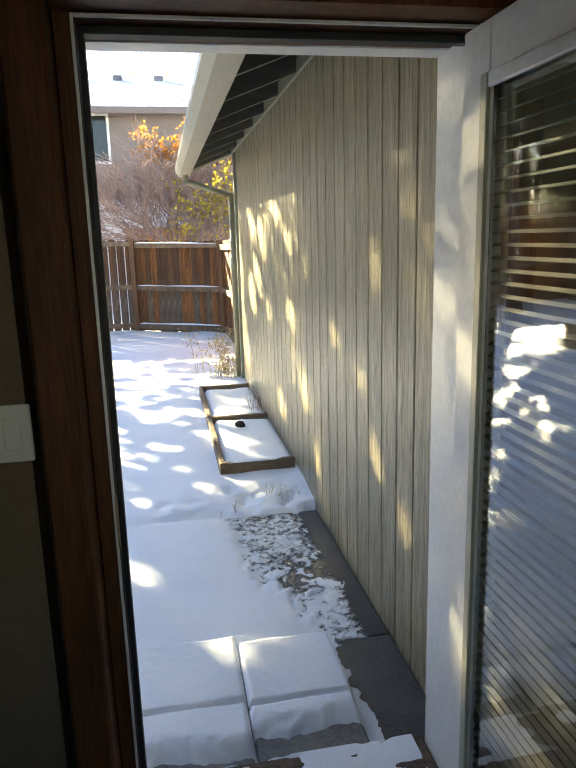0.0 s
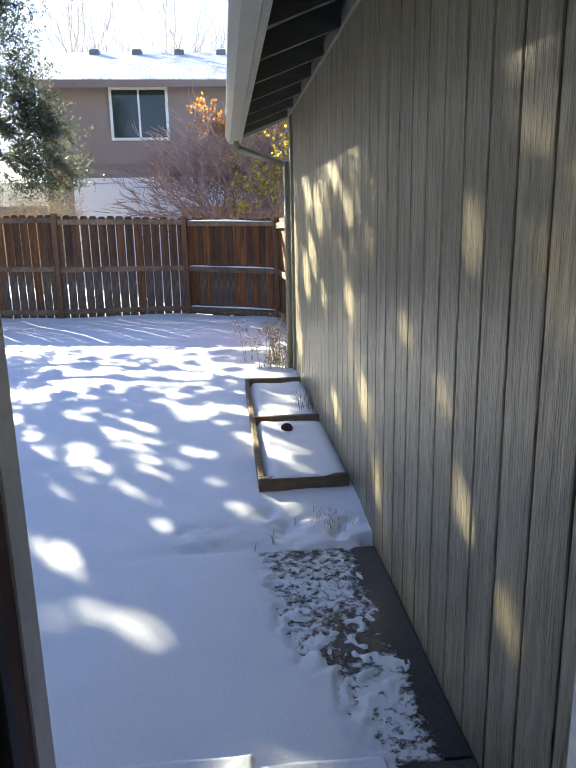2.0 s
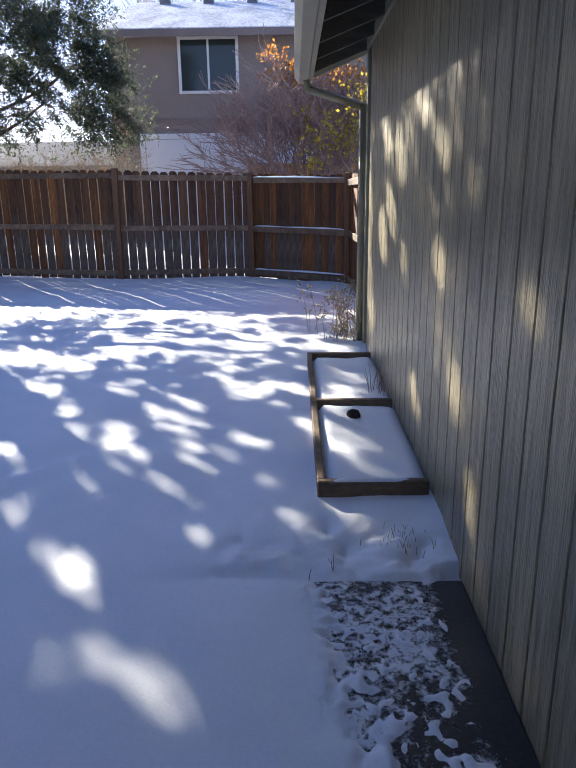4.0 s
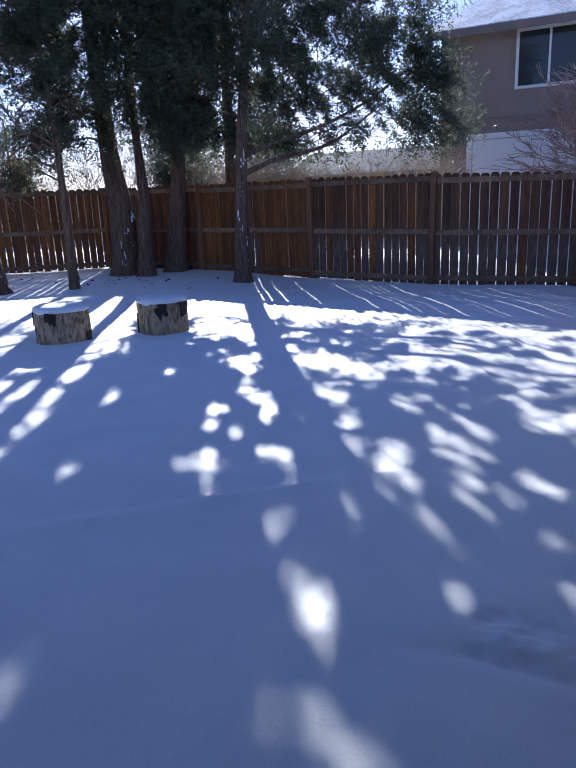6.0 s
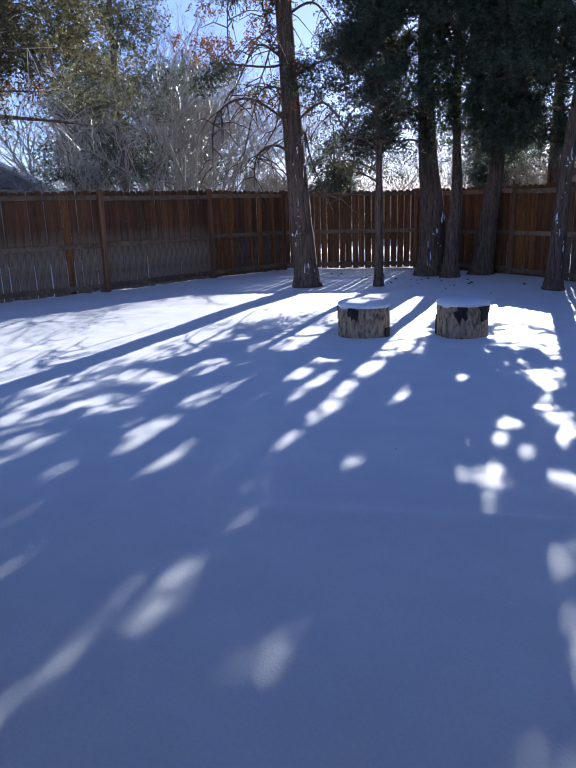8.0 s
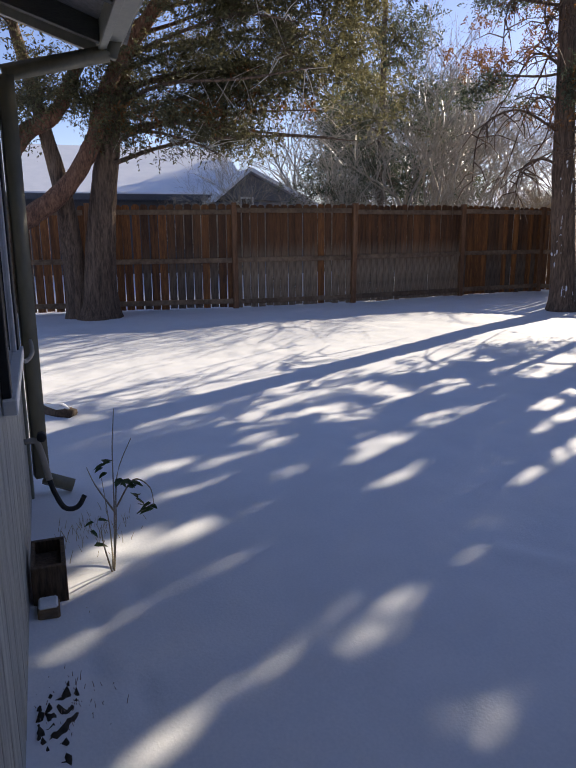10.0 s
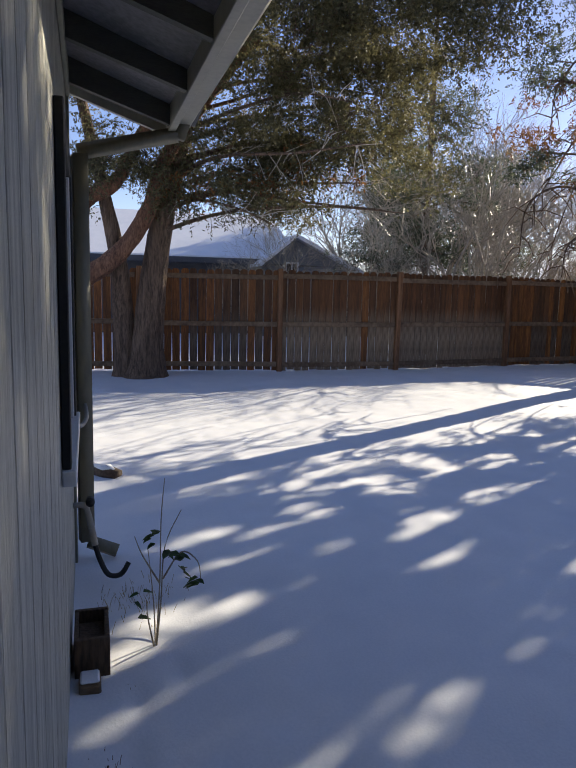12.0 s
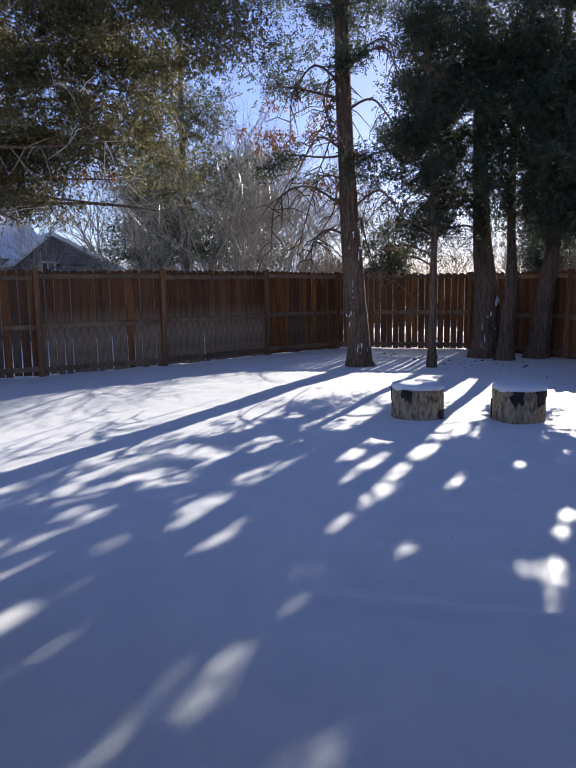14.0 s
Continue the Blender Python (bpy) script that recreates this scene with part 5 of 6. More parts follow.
for k in range(16):
    z = rng.uniform(2.3, 5.6)
    s = min(lb, key=lambda q: abs(q.z - z))
    a = rng.uniform(2.6, 5.6) if k % 3 else rng.uniform(-0.6, 1.2)
    r = rng.uniform(0.9, 2.0)
    p1 = s + Vector((math.cos(a) * r * 0.45, math.sin(a) * r * 0.45, rng.uniform(0.1, 0.4)))
    p2 = s + Vector((math.cos(a) * r * 0.8, math.sin(a) * r * 0.8, rng.uniform(-0.3, 0.15)))
    p3 = s + Vector((math.cos(a + .2) * r, math.sin(a + .2) * r, rng.uniform(-1.1, -0.3)))
    ln = spline([s, p1, p2, p3], 5)
    tube_part("dead_limb", ln, [0.028 * (1 - 0.75 * i / (len(ln) - 1)) for i in range(len(ln))], M_BARK, tb, 5, 0.1, k)
    vs, fs = [], []
    for j in range(16):
        q = ln[rng.randrange(4, len(ln))]
        e = q + Vector((rng.uniform(-.5, .5), rng.uniform(-.5, .5), rng.uniform(-.55, .15)))
        a2, b2 = tube([q, q.lerp(e, 0.5) + Vector((0, 0, 0.08)), e], [0.013, 0.010, 0.005], 3, cap=False)
        o = len(vs)
        vs += a2
        fs += [tuple(i + o for i in f) for f in b2]
    tagged(link_mesh("twig_work", vs, fs, M_BARK, tb, "bare hooked twigs"), kind="stuff")

# big spreading tree by the side fence, with a bowed red limb
te, le = juniper("big spreading juniper with a bowed reddish limb", [([(-11.2, 3.3, -0.05), (-11.15, 3.35, 0.8), (-11.05, 3.46, 1.8), (-10.95, 3.62, 2.8), (-10.9, 3.9, 4.0), (-10.9, 4.1, 7.5)], 0.29, 0.09), ([(-11.35, 3.0, -0.05), (-11.2, 2.95, 1.0), (-11.0, 2.88, 1.9), (-10.9, 2.68, 2.9), (-10.9, 2.3, 4.6)], 0.20, 0.07)],
                 [(-10.6, 4.6, 3.6, 1.2, 1.6, 0.9, 48), (-9.6, 6.2, 4.0, 1.3, 1.7, 0.8, 52), (-9.6, 4.0, 5.2, 2.0, 2.2, 0.9, 105), (-8.6, 6.6, 5.2, 1.7, 1.9, 0.8, 110), (-9.2, 5.2, 7.0, 2.2, 2.4, 1.0, 60), (-10.2, 1.6, 5.0, 1.4, 1.6, 1.2, 50), (-10.6, 2.6, 3.4, 0.8, 0.7, 0.6, 14), (-10.2, 5.0, 2.95, 1.0, 1.6, 0.35, 18), (-9.8, 6.6, 3.35, 0.9, 1.3, 0.5, 8)], 16, leaf=M_LEAFOLIVE, tufts=42, every=4, wood=0.018)
for nm, pts, r in (("limb", [(-10.9, 2.0, 1.45), (-10.8, 2.45, 1.68), (-10.75, 2.95, 2.08), (-10.75, 3.35, 2.70), (-10.7, 3.65, 3.55), (-10.4, 4.2, 4.35), (-9.9, 4.9, 5.2)], 0.165), ("limb", [(-11.0, 2.2, 2.6), (-10.8, 2.45, 2.86), (-10.75, 2.85, 3.10), (-10.7, 3.15, 3.65), (-10.6, 3.6, 4.4)], 0.14)):
    ln = spline(pts, 8)
    tube_part(nm, ln, [r * (1 - 0.45 * i / (len(ln) - 1)) for i in range(len(ln))], M_BARKRED, te, 12, 0.07, 5, "smooth reddish bowed limb")
leaves("dry_sprays", boughs([(-10.3, 4.5, 3.05, 0.9, 1.2, 0.22, 9), (-9.7, 5.6, 3.3, 0.9, 1.0, 0.22, 8)], 19), 9, 10, 0.18, 0.06, M_LEAFDRY, te, 19, lift=-1.0, label="tawny hanging sprays")
# an added tree, hidden behind the cluster, whose crowns close the shade from above
juniper("added tall juniper behind the corner fence that closes the shade", [([(-8.25, 17.2, -0.05), (-8.25, 17.2, 3.0), (-8.15, 17.2, 9.5)], 0.17, 0.05)],
        [(-7.9, 17.2, 5.2, 1.8, 1.3, 1.8, 110), (-7.6, 17.2, 8.2, 1.6, 1.3, 1.9, 100)], 17, every=6)


# long half-bare boughs that reach out along the fence
rng = random.Random(36)
for k in range(13):
    z = 2.35 + 0.17 * k
    y0 = 3.45 + 0.04 * k
    a, r = rng.uniform(0.2, 1.25), rng.uniform(2.2, 4.2)
    dx, dy = math.sin(a) * r * 0.8, math.cos(a) * r
    ln = spline([(-10.95, y0, z), (-10.95 + dx * 0.3, y0 + dy * 0.3, z + rng.uniform(0.15, 0.35)), (-10.95 + dx * 0.7, y0 + dy * 0.7, z + rng.uniform(0.15, 0.45)), (-10.95 + dx, y0 + dy, z + rng.uniform(-0.15, 0.45))], 6)
    tube_part("bough", ln, [0.040 * (1 - 0.8 * i / (len(ln) - 1)) for i in range(len(ln))], M_BARK, te, 6, 0.12, k)
    vs, fs = [], []
    for j in range(26):
        q = ln[rng.randrange(4, len(ln))]
        e = q + Vector((rng.uniform(-.45, .45), rng.uniform(-.3, .6), rng.uniform(-.45, .25)))
        a2, b2 = tube([q, q.lerp(e, 0.5) + Vector((0, 0, rng.uniform(-0.03, 0.09))), e], [0.008, 0.006, 0.003], 3, cap=False)
        o = len(vs)
        vs += a2
        fs += [tuple(i + o for i in f) for f in b2]
    tagged(link_mesh("twig_work", vs, fs, M_TWIGGREY, te, "pale bare twigs"), kind="stuff")

juniper("grey-green evergreen standing close behind the side fence", [([(-15.3, 10.2, -0.05), (-15.3, 10.2, 3.0), (-15.2, 10.2, 8.5)], 0.15, 0.03)],
        [(-15.3, 9.6, 2.7, 1.0, 1.6, 0.8, 26), (-15.4, 10.4, 4.2, 1.2, 1.8, 1.2, 36), (-15.3, 10.5, 6.3, 1.1, 1.5, 1.2, 26)], 18, every=2, spread=0.34, size=0.06, tufts=26)


# ---- bare trees and bushes ----
def bare_tree(name, label, loc, height, stems, seed, material, levels=5, spreadk=0.75, group="", twist=0.35, base_r=0.05, min_r=0.0035):
    """Forking stems that thin out to fine twigs, in one mesh of stems and one of twigs. Returns the thing and its twig ends."""
    rng = random.Random(seed)
    root = thing(name, loc, label, "tree" if height > 4 else "bush", group)
    big, fine, ends = ([], []), ([], []), []

    def grow(p, d, ln, r, lvl):
        bend = Vector((rng.uniform(-1, 1), rng.uniform(-1, 1), rng.uniform(-0.3, 0.6))) * twist * ln
        q = p + d * ln
        m = p.lerp(q, 0.5) + bend * 0.35
        store = big if lvl >= levels - 1 else fine
        a, b = tube([p, m, q], [r, r * 0.85, r * 0.68], 6 if lvl >= levels - 1 else 3, cap=False)
        k = len(store[0])
        store[0].extend(a)
        store[1].extend([tuple(i + k for i in f) for f in b])
        if lvl == 0:
            ends.append(q)
            return
        for c in range(rng.choice((2, 3, 3) if lvl < levels - 1 else (3, 3))):
            nd = (d + Vector((rng.uniform(-1, 1), rng.uniform(-1, 1), rng.uniform(-0.55, 0.75))) * spreadk).normalized()
            s = p.lerp(q, rng.uniform(0.45, 1.0)) if c else q
            grow(s, nd, ln * rng.uniform(0.62, 0.85), max(min_r, r * rng.uniform(0.5, 0.68)), lvl - 1)
    for i in range(stems):
        a = 2 * math.pi * i / stems + rng.uniform(-.3, .3)
        d = Vector((math.cos(a) * 0.35, math.sin(a) * 0.35, 1)).normalized() if stems > 1 else Vector((0, 0, 1))
        grow(Vector((math.cos(a) * 0.08, math.sin(a) * 0.08, -0.05)) if stems > 1 else Vector((0, 0, -0.05)), d, height * 0.27, base_r, levels)
    link_mesh("stem_work", *big, material, root, smooth=True)
    tagged(link_mesh("twig_work", *fine, material, root, "fine bare twigs"), kind="stuff")
    return root, ends


bush, ends = bare_tree("deciduous_bush", "leggy purple-brown bush with a few orange and yellow leaves", (0.75, 17.4, 0), 5.0, 16, 41, M_TWIG, 5, 0.80, base_r=0.035, min_r=0.0085)
E2 = np.array([tuple(e) for e in ends])
top = E2[E2[:, 2] > np.quantile(E2[:, 2], 0.93)]
leaves("leafage", top[:90], 5, 6, 0.16, 0.055, M_ORANGE, bush, 42, clear=False, fat=2.2, label="orange autumn leaves")
yb, yends = bare_tree("deciduous_bush", "tall shrub holding bright yellow leaves behind the fence", (1.95, 15.9, 0), 4.2, 5, 43, M_TWIG, 4, 0.6, base_r=0.035)
Y2 = np.array([tuple(e) for e in yends])
leaves("leafage", Y2[::3], 5, 5, 0.12, 0.065, M_YELLOW, yb, 44, clear=False, fat=2.2, label="bright yellow leaves")
b1, _ = bare_tree("bare_tree", "bare grey deciduous tree with twigs painted pale for backlight", (-17.2, 12.4, 0), 8.0, 4, 45, M_TWIGGREY, 6, 0.80, "bare trees", base_r=0.075, min_r=0.0035)
for x, y, s, r in ((-14.0, 10.55, 0.80, 20), (-14.3, 12.7, 0.55, 140), (-14.6, 9.0, 0.5, 250), (-22.5, 16.5, 1.05, 70), (-17.5, 17.5, 0.85, 150), (-21.0, 8.2, 0.6, 230), (-25.0, 12.0, 1.1, 300), (-15.5, 20.5, 0.62, 30), (-18.0, 14.8, 0.9, 110), (-13.2, 24.5, 0.50, 200), (-9.0, 20.5, 0.45, 20), (-6.5, 19.0, 0.36, 280), (-15.8, 23.2, 0.55, 330)):
    c = copy_thing(b1, pose(x, y, 0, 0, 0, r) @ Matrix.Scale(s, 4))
b2, _ = bare_tree("bare_tree", "slim bare upright poplar beyond the roof", (-4.3, 36.0, 0), 16.5, 3, 46, M_TWIGGREY, 4, 0.35, "bare poplars", base_r=0.12, min_r=0.011)
for x, y, s, r in ((-2.6, 37.0, 1.05, 90), (-1.2, 36.0, 0.95, 200)):
    copy_thing(b2, pose(x, y, 0, 0, 0, r) @ Matrix.Scale(s, 4))
b3, _ = bare_tree("bare_bush", "tangled pale brown bush behind the fence", (-9.5, 19.0, 0), 3.7, 12, 47, M_TWIGPALE, 5, 0.8, "bare bushes", base_r=0.022, min_r=0.004)
for k in range(15):
    t = k / 14
    x, y = -19.5 + 15.5 * t + gr.uniform(-.5, .5), 17.8 + 2.2 * math.sin(3.1 * t) + gr.uniform(-.6, .6)
    if -15.0 < x < -10.8:
        y += 6.5
    copy_thing(b3, pose(x, y, 0, 0, 0, 47 * k) @ Matrix.Scale(gr.uniform(0.62, 0.95), 4))
for x, y, s in ((-15.6, 15.4, 0.9), (-16.2, 10.4, 0.75), (-17.6, 16.6, 1.0), (-19.0, 11.2, 0.9), (-18.6, 8.6, 0.7), (-20.2, 6.9, 0.85), (-19.6, 7.5, 0.75)):
    copy_thing(b3, pose(x, y, 0, 0, 0, 90 * s) @ Matrix.Scale(s, 4))
# distant evergreens and hedge
far = thing("far_evergreen", (-24.0, 17.0, 0), "dark evergreen beyond the side fence", "tree", "far evergreens")
trunk("trunk", [(0, 0, -0.05), (0, 0, 3), (0, 0, 7.5)], 0.16, 0.03, M_BARK, far, 61)
leaves("crown", boughs([(0, 0, 3.4, 1.8, 1.8, 1.6, 70), (0, 0, 5.6, 1.2, 1.2, 1.6, 50)], 62), 18, 9, 0.38, 0.13, M_LEAF, far, 63, clear=False, label="dense dark sprays")
for x, y, s, r in ((-14.9, 16.6, 0.50, 10), (-10.6, 18.4, 0.46, 160), (-15.5, 25.0, 0.9, 120), (-27.5, 14.5, 1.2, 200), (-12.5, 27.0, 0.8, 80)):
    copy_thing(far, pose(x, y, 0, 0, 0, r) @ Matrix.Scale(s, 4))

# ---- neighbouring houses ----
nh = thing("neighbour_house", (0, 21.0, 0), "two-storey mauve house with snowy roof and white garage door", "house")
box_part("wall", (-4.25, 0.0, 0.0, 9.0, 12.0, 5.12), M_HOUSE, nh, 0)
box_part("trim_band", (-4.27, -0.03, 2.98, 9.02, 0.0, 3.10), M_HOUSETRIM, nh, 0.005)
rv = [(-4.6, -0.55, 5.02), (9.5, -0.55, 5.02), (9.5, 6.0, 7.12), (-4.6, 6.0, 7.12), (9.5, 12.5, 5.02), (-4.6, 12.5, 5.02)]
link_mesh("roof", rv + [(x, y, z + 0.10) for x, y, z in rv], [(0, 1, 2, 3), (3, 2, 4, 5), (9, 8, 7, 6), (11, 10, 8, 9), (0, 6, 7, 1), (1, 7, 8, 2), (2, 8, 10, 4), (4, 10, 11, 5), (5, 11, 9, 3), (3, 9, 6, 0)], M_ROOFSNOW, nh, "roof under a thin sheet of snow")
box_part("fascia", (-4.61, -0.585, 4.92, 9.5, -0.552, 5.09), M_HOUSETRIM, nh, 0.004)
for i in range(8):
    x = -3.6 + 1.38 * i
    box_part("roof_vent", (x - 0.16, 5.2, 6.90, x + 0.16, 5.55, 7.15), M_VENT, nh, 0.03)
gd = new("garage_door")
gd.parent = nh
tagged(gd, "white panelled garage door")
box_part("door_leaf", (-3.42, -0.02, 0.0, 1.45, 0.02, 2.62), M_GARAGE, gd, 0.004)
for k in range(4):
    box_part("door_panel", (-3.40, -0.035, 0.02 + 0.65 * k, 1.43, -0.021, 0.655 + 0.65 * k), M_GARAGE, gd, 0.006)
box_part("door_trim", (-3.56, -0.045, 0.0, -3.43, 0.0, 2.76), M_GARAGE, nh, 0.004)
box_part("door_trim", (-3.43, -0.045, 2.63, 1.6, 0.0, 2.76), M_GARAGE, nh, 0.004)


def house_window(parent, x0, z0, x1, z1, y):
    w = new("window")
    w.parent = parent
    tagged(w, "white sliding window with two panes")
    f = 0.07
    for b in ((x0, z0, x0 + f, z1), (x1 - f, z0, x1, z1), (x0 + f, z0, x1 - f, z0 + f), (x0 + f, z1 - f, x1 - f, z1), ((x0 + x1) / 2 - 0.025, z0 + f, (x0 + x1) / 2 + 0.025, z1 - f)):
        box_part("frame", (b[0], y - 0.06, b[1], b[2], y, b[3]), M_WHITE, w, 0.004)
    box_part("pane", (x0 + f, y - 0.02, z0 + f, (x0 + x1) / 2 - 0.025, y - 0.004, z1 - f), M_FARGLASS, w, 0)
    box_part("pane", ((x0 + x1) / 2 + 0.025, y - 0.02, z0 + f, x1 - f, y - 0.004, z1 - f), M_FARGLASS, w, 0)


house_window(nh, -2.46, 3.70, -0.94, 5.02, 0.0)

wh = thing("neighbour_house", (-23.0, 0, 0), "low house with a long snow-covered roof and dark wall", "house")
box_part("wall", (-8.0, -9.0, 0.0, 0.0, 8.4, 2.55), M_DARKGREY, wh, 0)
rv = [(0.6, -9.6, 2.50), (0.6, 8.8, 2.50), (-4.0, 8.8, 4.40), (-4.0, -9.6, 4.40), (-8.6, 8.8, 2.50), (-8.6, -9.6, 2.50)]
link_mesh("roof", rv + [(x, y, z + 0.12) for x, y, z in rv], [(0, 1, 2, 3), (3, 2, 4, 5), (9, 8, 7, 6), (11, 10, 8, 9), (0, 6, 7, 1), (1, 7, 8, 2), (2, 8, 10, 4), (4, 10, 11, 5), (5, 11, 9, 3), (3, 9, 6, 0)], M_SNOW, wh, "long roof under snow")
box_part("fascia", (0.601, -9.6, 2.38, 0.64, 8.8, 2.57), M_DARKGREY, wh, 0.004)
gh = thing("neighbour_house", (-21.2, 8.66, 0), "small grey gabled house with a snowy roof", "house")
box_part("wall", (-6.0, -1.2, 0.0, 0.0, 1.55, 2.3), M_GREYHOUSE, gh, 0)
v = [(0, -1.2, 2.4), (0, 1.55, 2.3), (0, -0.3, 3.18), (-0.2, -1.2, 2.4), (-0.2, 1.55, 2.3), (-0.2, -0.3, 3.18)]
link_mesh("gable", v, [(0, 1, 2), (5, 4, 3), (0, 2, 5, 3), (2, 1, 4, 5), (1, 0, 3, 4)], M_GREYHOUSE, gh)
rv = [(0.3, -1.45, 2.28), (0.3, -0.3, 3.22), (0.3, 2.0, 2.10)]
rv += [(x - 7, y, z) for x, y, z in rv]
rv += [(x, y, z + 0.12) for x, y, z in rv]
link_mesh("roof", rv, [(0, 1, 4, 3), (1, 2, 5, 4), (9, 10, 7, 6), (10, 11, 8, 7), (0, 6, 7, 1), (1, 7, 8, 2), (3, 4, 10, 9), (4, 5, 11, 10), (0, 3, 9, 6), (2, 8, 11, 5)], M_SNOW, gh, "snowy gable roof")
w = new("window")
w.parent = gh
tagged(w, "small white window")
for b in ((-0.62, 1.75, -0.56, 2.45), (-0.22, 1.75, -0.16, 2.45), (-0.56, 1.75, -0.22, 1.81), (-0.56, 2.39, -0.22, 2.45), (-0.41, 1.81, -0.37, 2.39)):
    box_part("frame", (0.002, b[0], b[1], 0.04, b[2], b[3]), M_WHITE, w, 0.003)
box_part("pane", (0.002, -0.56, 1.81, 0.01, -0.22, 2.39), M_GLASS, w, 0)
lh = thing("neighbour_house", (-33.0, 22.0, 0), "low brown house far behind the trees", "house")
box_part("wall", (-4, -6, 0, 0, 6, 2.5), M_HOUSETRIM, lh, 0)
rv = [(0.5, -6.5, 2.4), (0.5, 6.5, 2.4), (-2.2, 6.5, 3.6), (-2.2, -6.5, 3.6)]
link_mesh("roof", rv + [(x, y, z + 0.12) for x, y, z in rv], [(0, 1, 2, 3), (7, 6, 5, 4), (0, 4, 5, 1), (1, 5, 6, 2), (2, 6, 7, 3), (3, 7, 4, 0)], M_SNOW, lh, "snowy roof")
fh = thing("neighbour_house", (-14.0, 44.0, 0), "distant house with pale roof beyond the back fence", "house")
box_part("wall", (-6, 0, 0, 6, 8, 2.7), M_GREYHOUSE, fh, 0)
rv = [(-6.5, -0.5, 2.6), (6.5, -0.5, 2.6), (6.5, 4, 4.2), (-6.5, 4, 4.2)]
link_mesh("roof", rv + [(x, y, z + 0.12) for x, y, z in rv], [(0, 1, 2, 3), (7, 6, 5, 4), (0, 4, 5, 1), (1, 5, 6, 2), (2, 6, 7, 3), (3, 7, 4, 0)], M_SHINGLE, fh, "brownish shingle roof")


def far_fence(x0, y0, x1, y1, h, material=M_FARFENCE, label="sunlit orange cedar fence of another yard"):
    root = thing("far_fence", (x0, y0, 0), label, "fence", "far fences")
    ln, ang = math.hypot(x1 - x0, y1 - y0), math.degrees(math.atan2(y1 - y0, x1 - x0))
    root.matrix_basis = pose(x0, y0, 0, 0, 0, ang)
    n = int(ln / 2.4)
    for i in range(n + 1):
        box_part("post", (i * ln / n - 0.06, -0.06, 0, i * ln / n + 0.06, 0.03, h + 0.12), material, root, 0.01)
    bm = bmesh.new()
    k = int(ln / 0.15)
    for i in range(k):
        x = i * 0.15
        vs = [bm.verts.new(c) for c in ((x, 0.035, 0), (x + 0.142, 0.035, 0), (x + 0.142, 0.035, h), (x, 0.035, h), (x, 0.055, 0), (x + 0.142, 0.055, 0), (x + 0.142, 0.055, h), (x, 0.055, h))]
        for f in ((0, 1, 2, 3), (7, 6, 5, 4), (0, 4, 5, 1), (1, 5, 6, 2), (2, 6, 7, 3), (3, 7, 4, 0)):
            bm.faces.new([vs[j] for j in f])
    tagged(part("picket_run", bm, material, root), kind="stuff")


far_fence(-34.0, 27.0, -5.5, 24.5, 1.95)
far_fence(-0.6, 19.6, 6.0, 19.2, 1.95)
# added run that blocks bright background behind the side fence's gaps
far_fence(-21.6, 26.0, -21.9, 7.4, 1.9, M_PICKETGREY, "added dark fence backing the gaps of the side fence")

# ---- small things along the door wall ----
bx = thing("wooden_box", (-2.36, WY + 0.09, 0), "old dark wooden crate lying in the snow", "crate")
box_part("side", (-0.10, -0.075, 0.0, -0.08, 0.055, 0.17), M_OLDWOOD, bx, 0.003)
box_part("side", (0.14, -0.075, 0.0, 0.16, 0.055, 0.17), M_OLDWOOD, bx, 0.003)
box_part("side", (-0.079, 0.037, 0.0, 0.139, 0.055, 0.17), M_OLDWOOD, bx, 0.003)
box_part("side", (-0.079, -0.075, 0.0, 0.139, -0.06, 0.17), M_OLDWOOD, bx, 0.003)
box_part("lid", (-0.079, -0.06, 0.10, 0.139, 0.037, 0.12), M_OLDWOOD, bx, 0.003)
bk = thing("brick_piece", (-2.12, WY + 0.06, 0.02), "snow-dusted broken wood block", "wood block")
box_part("block", (-0.06, -0.03, -0.02, 0.03, 0.05, 0.03), M_PLANTER, bk, 0.008)
box_part("snow_cap", (-0.055, -0.025, 0.03, 0.025, 0.045, 0.045), M_SNOW, bk, 0.007)
sp = thing("water_spigot", (-3.05, WY + 0.002, 0.32), "grey hose spigot with a short black hose end", "spigot")
tube_part("pipe", spline([(0, 0.0, 0.10), (0, 0.05, 0.10), (0.0, 0.07, 0.05), (0.02, 0.10, -0.10)], 5), [0.016] * 16, M_PVC, sp, 8)
tube_part("hose", spline([(0.02, 0.10, -0.10), (0.03, 0.12, -0.17), (0.05, 0.16, -0.245), (0.05, 0.22, -0.25), (0.03, 0.26, -0.20)], 6), [0.013] * 25, M_RUBBER, sp, 8)
tube_part("valve_handle", [(-0.02, 0.08, 0.12), (0.03, 0.08, 0.12)], [0.022, 0.022], M_RUBBER, sp, 8)
cb = thing("utility_pipe", (-2.96, WY + 0.012, 0), "thin grey conduit bending off the wall", "conduit")
tube_part("pipe", spline([(0.0, 0.0, 0.98), (0.0, 0.0, 0.88), (-0.02, 0.03, 0.83), (-0.25, 0.06, 0.83), (-0.42, 0.05, 0.88)], 5), [0.011] * 21, M_PVC, cb, 6)


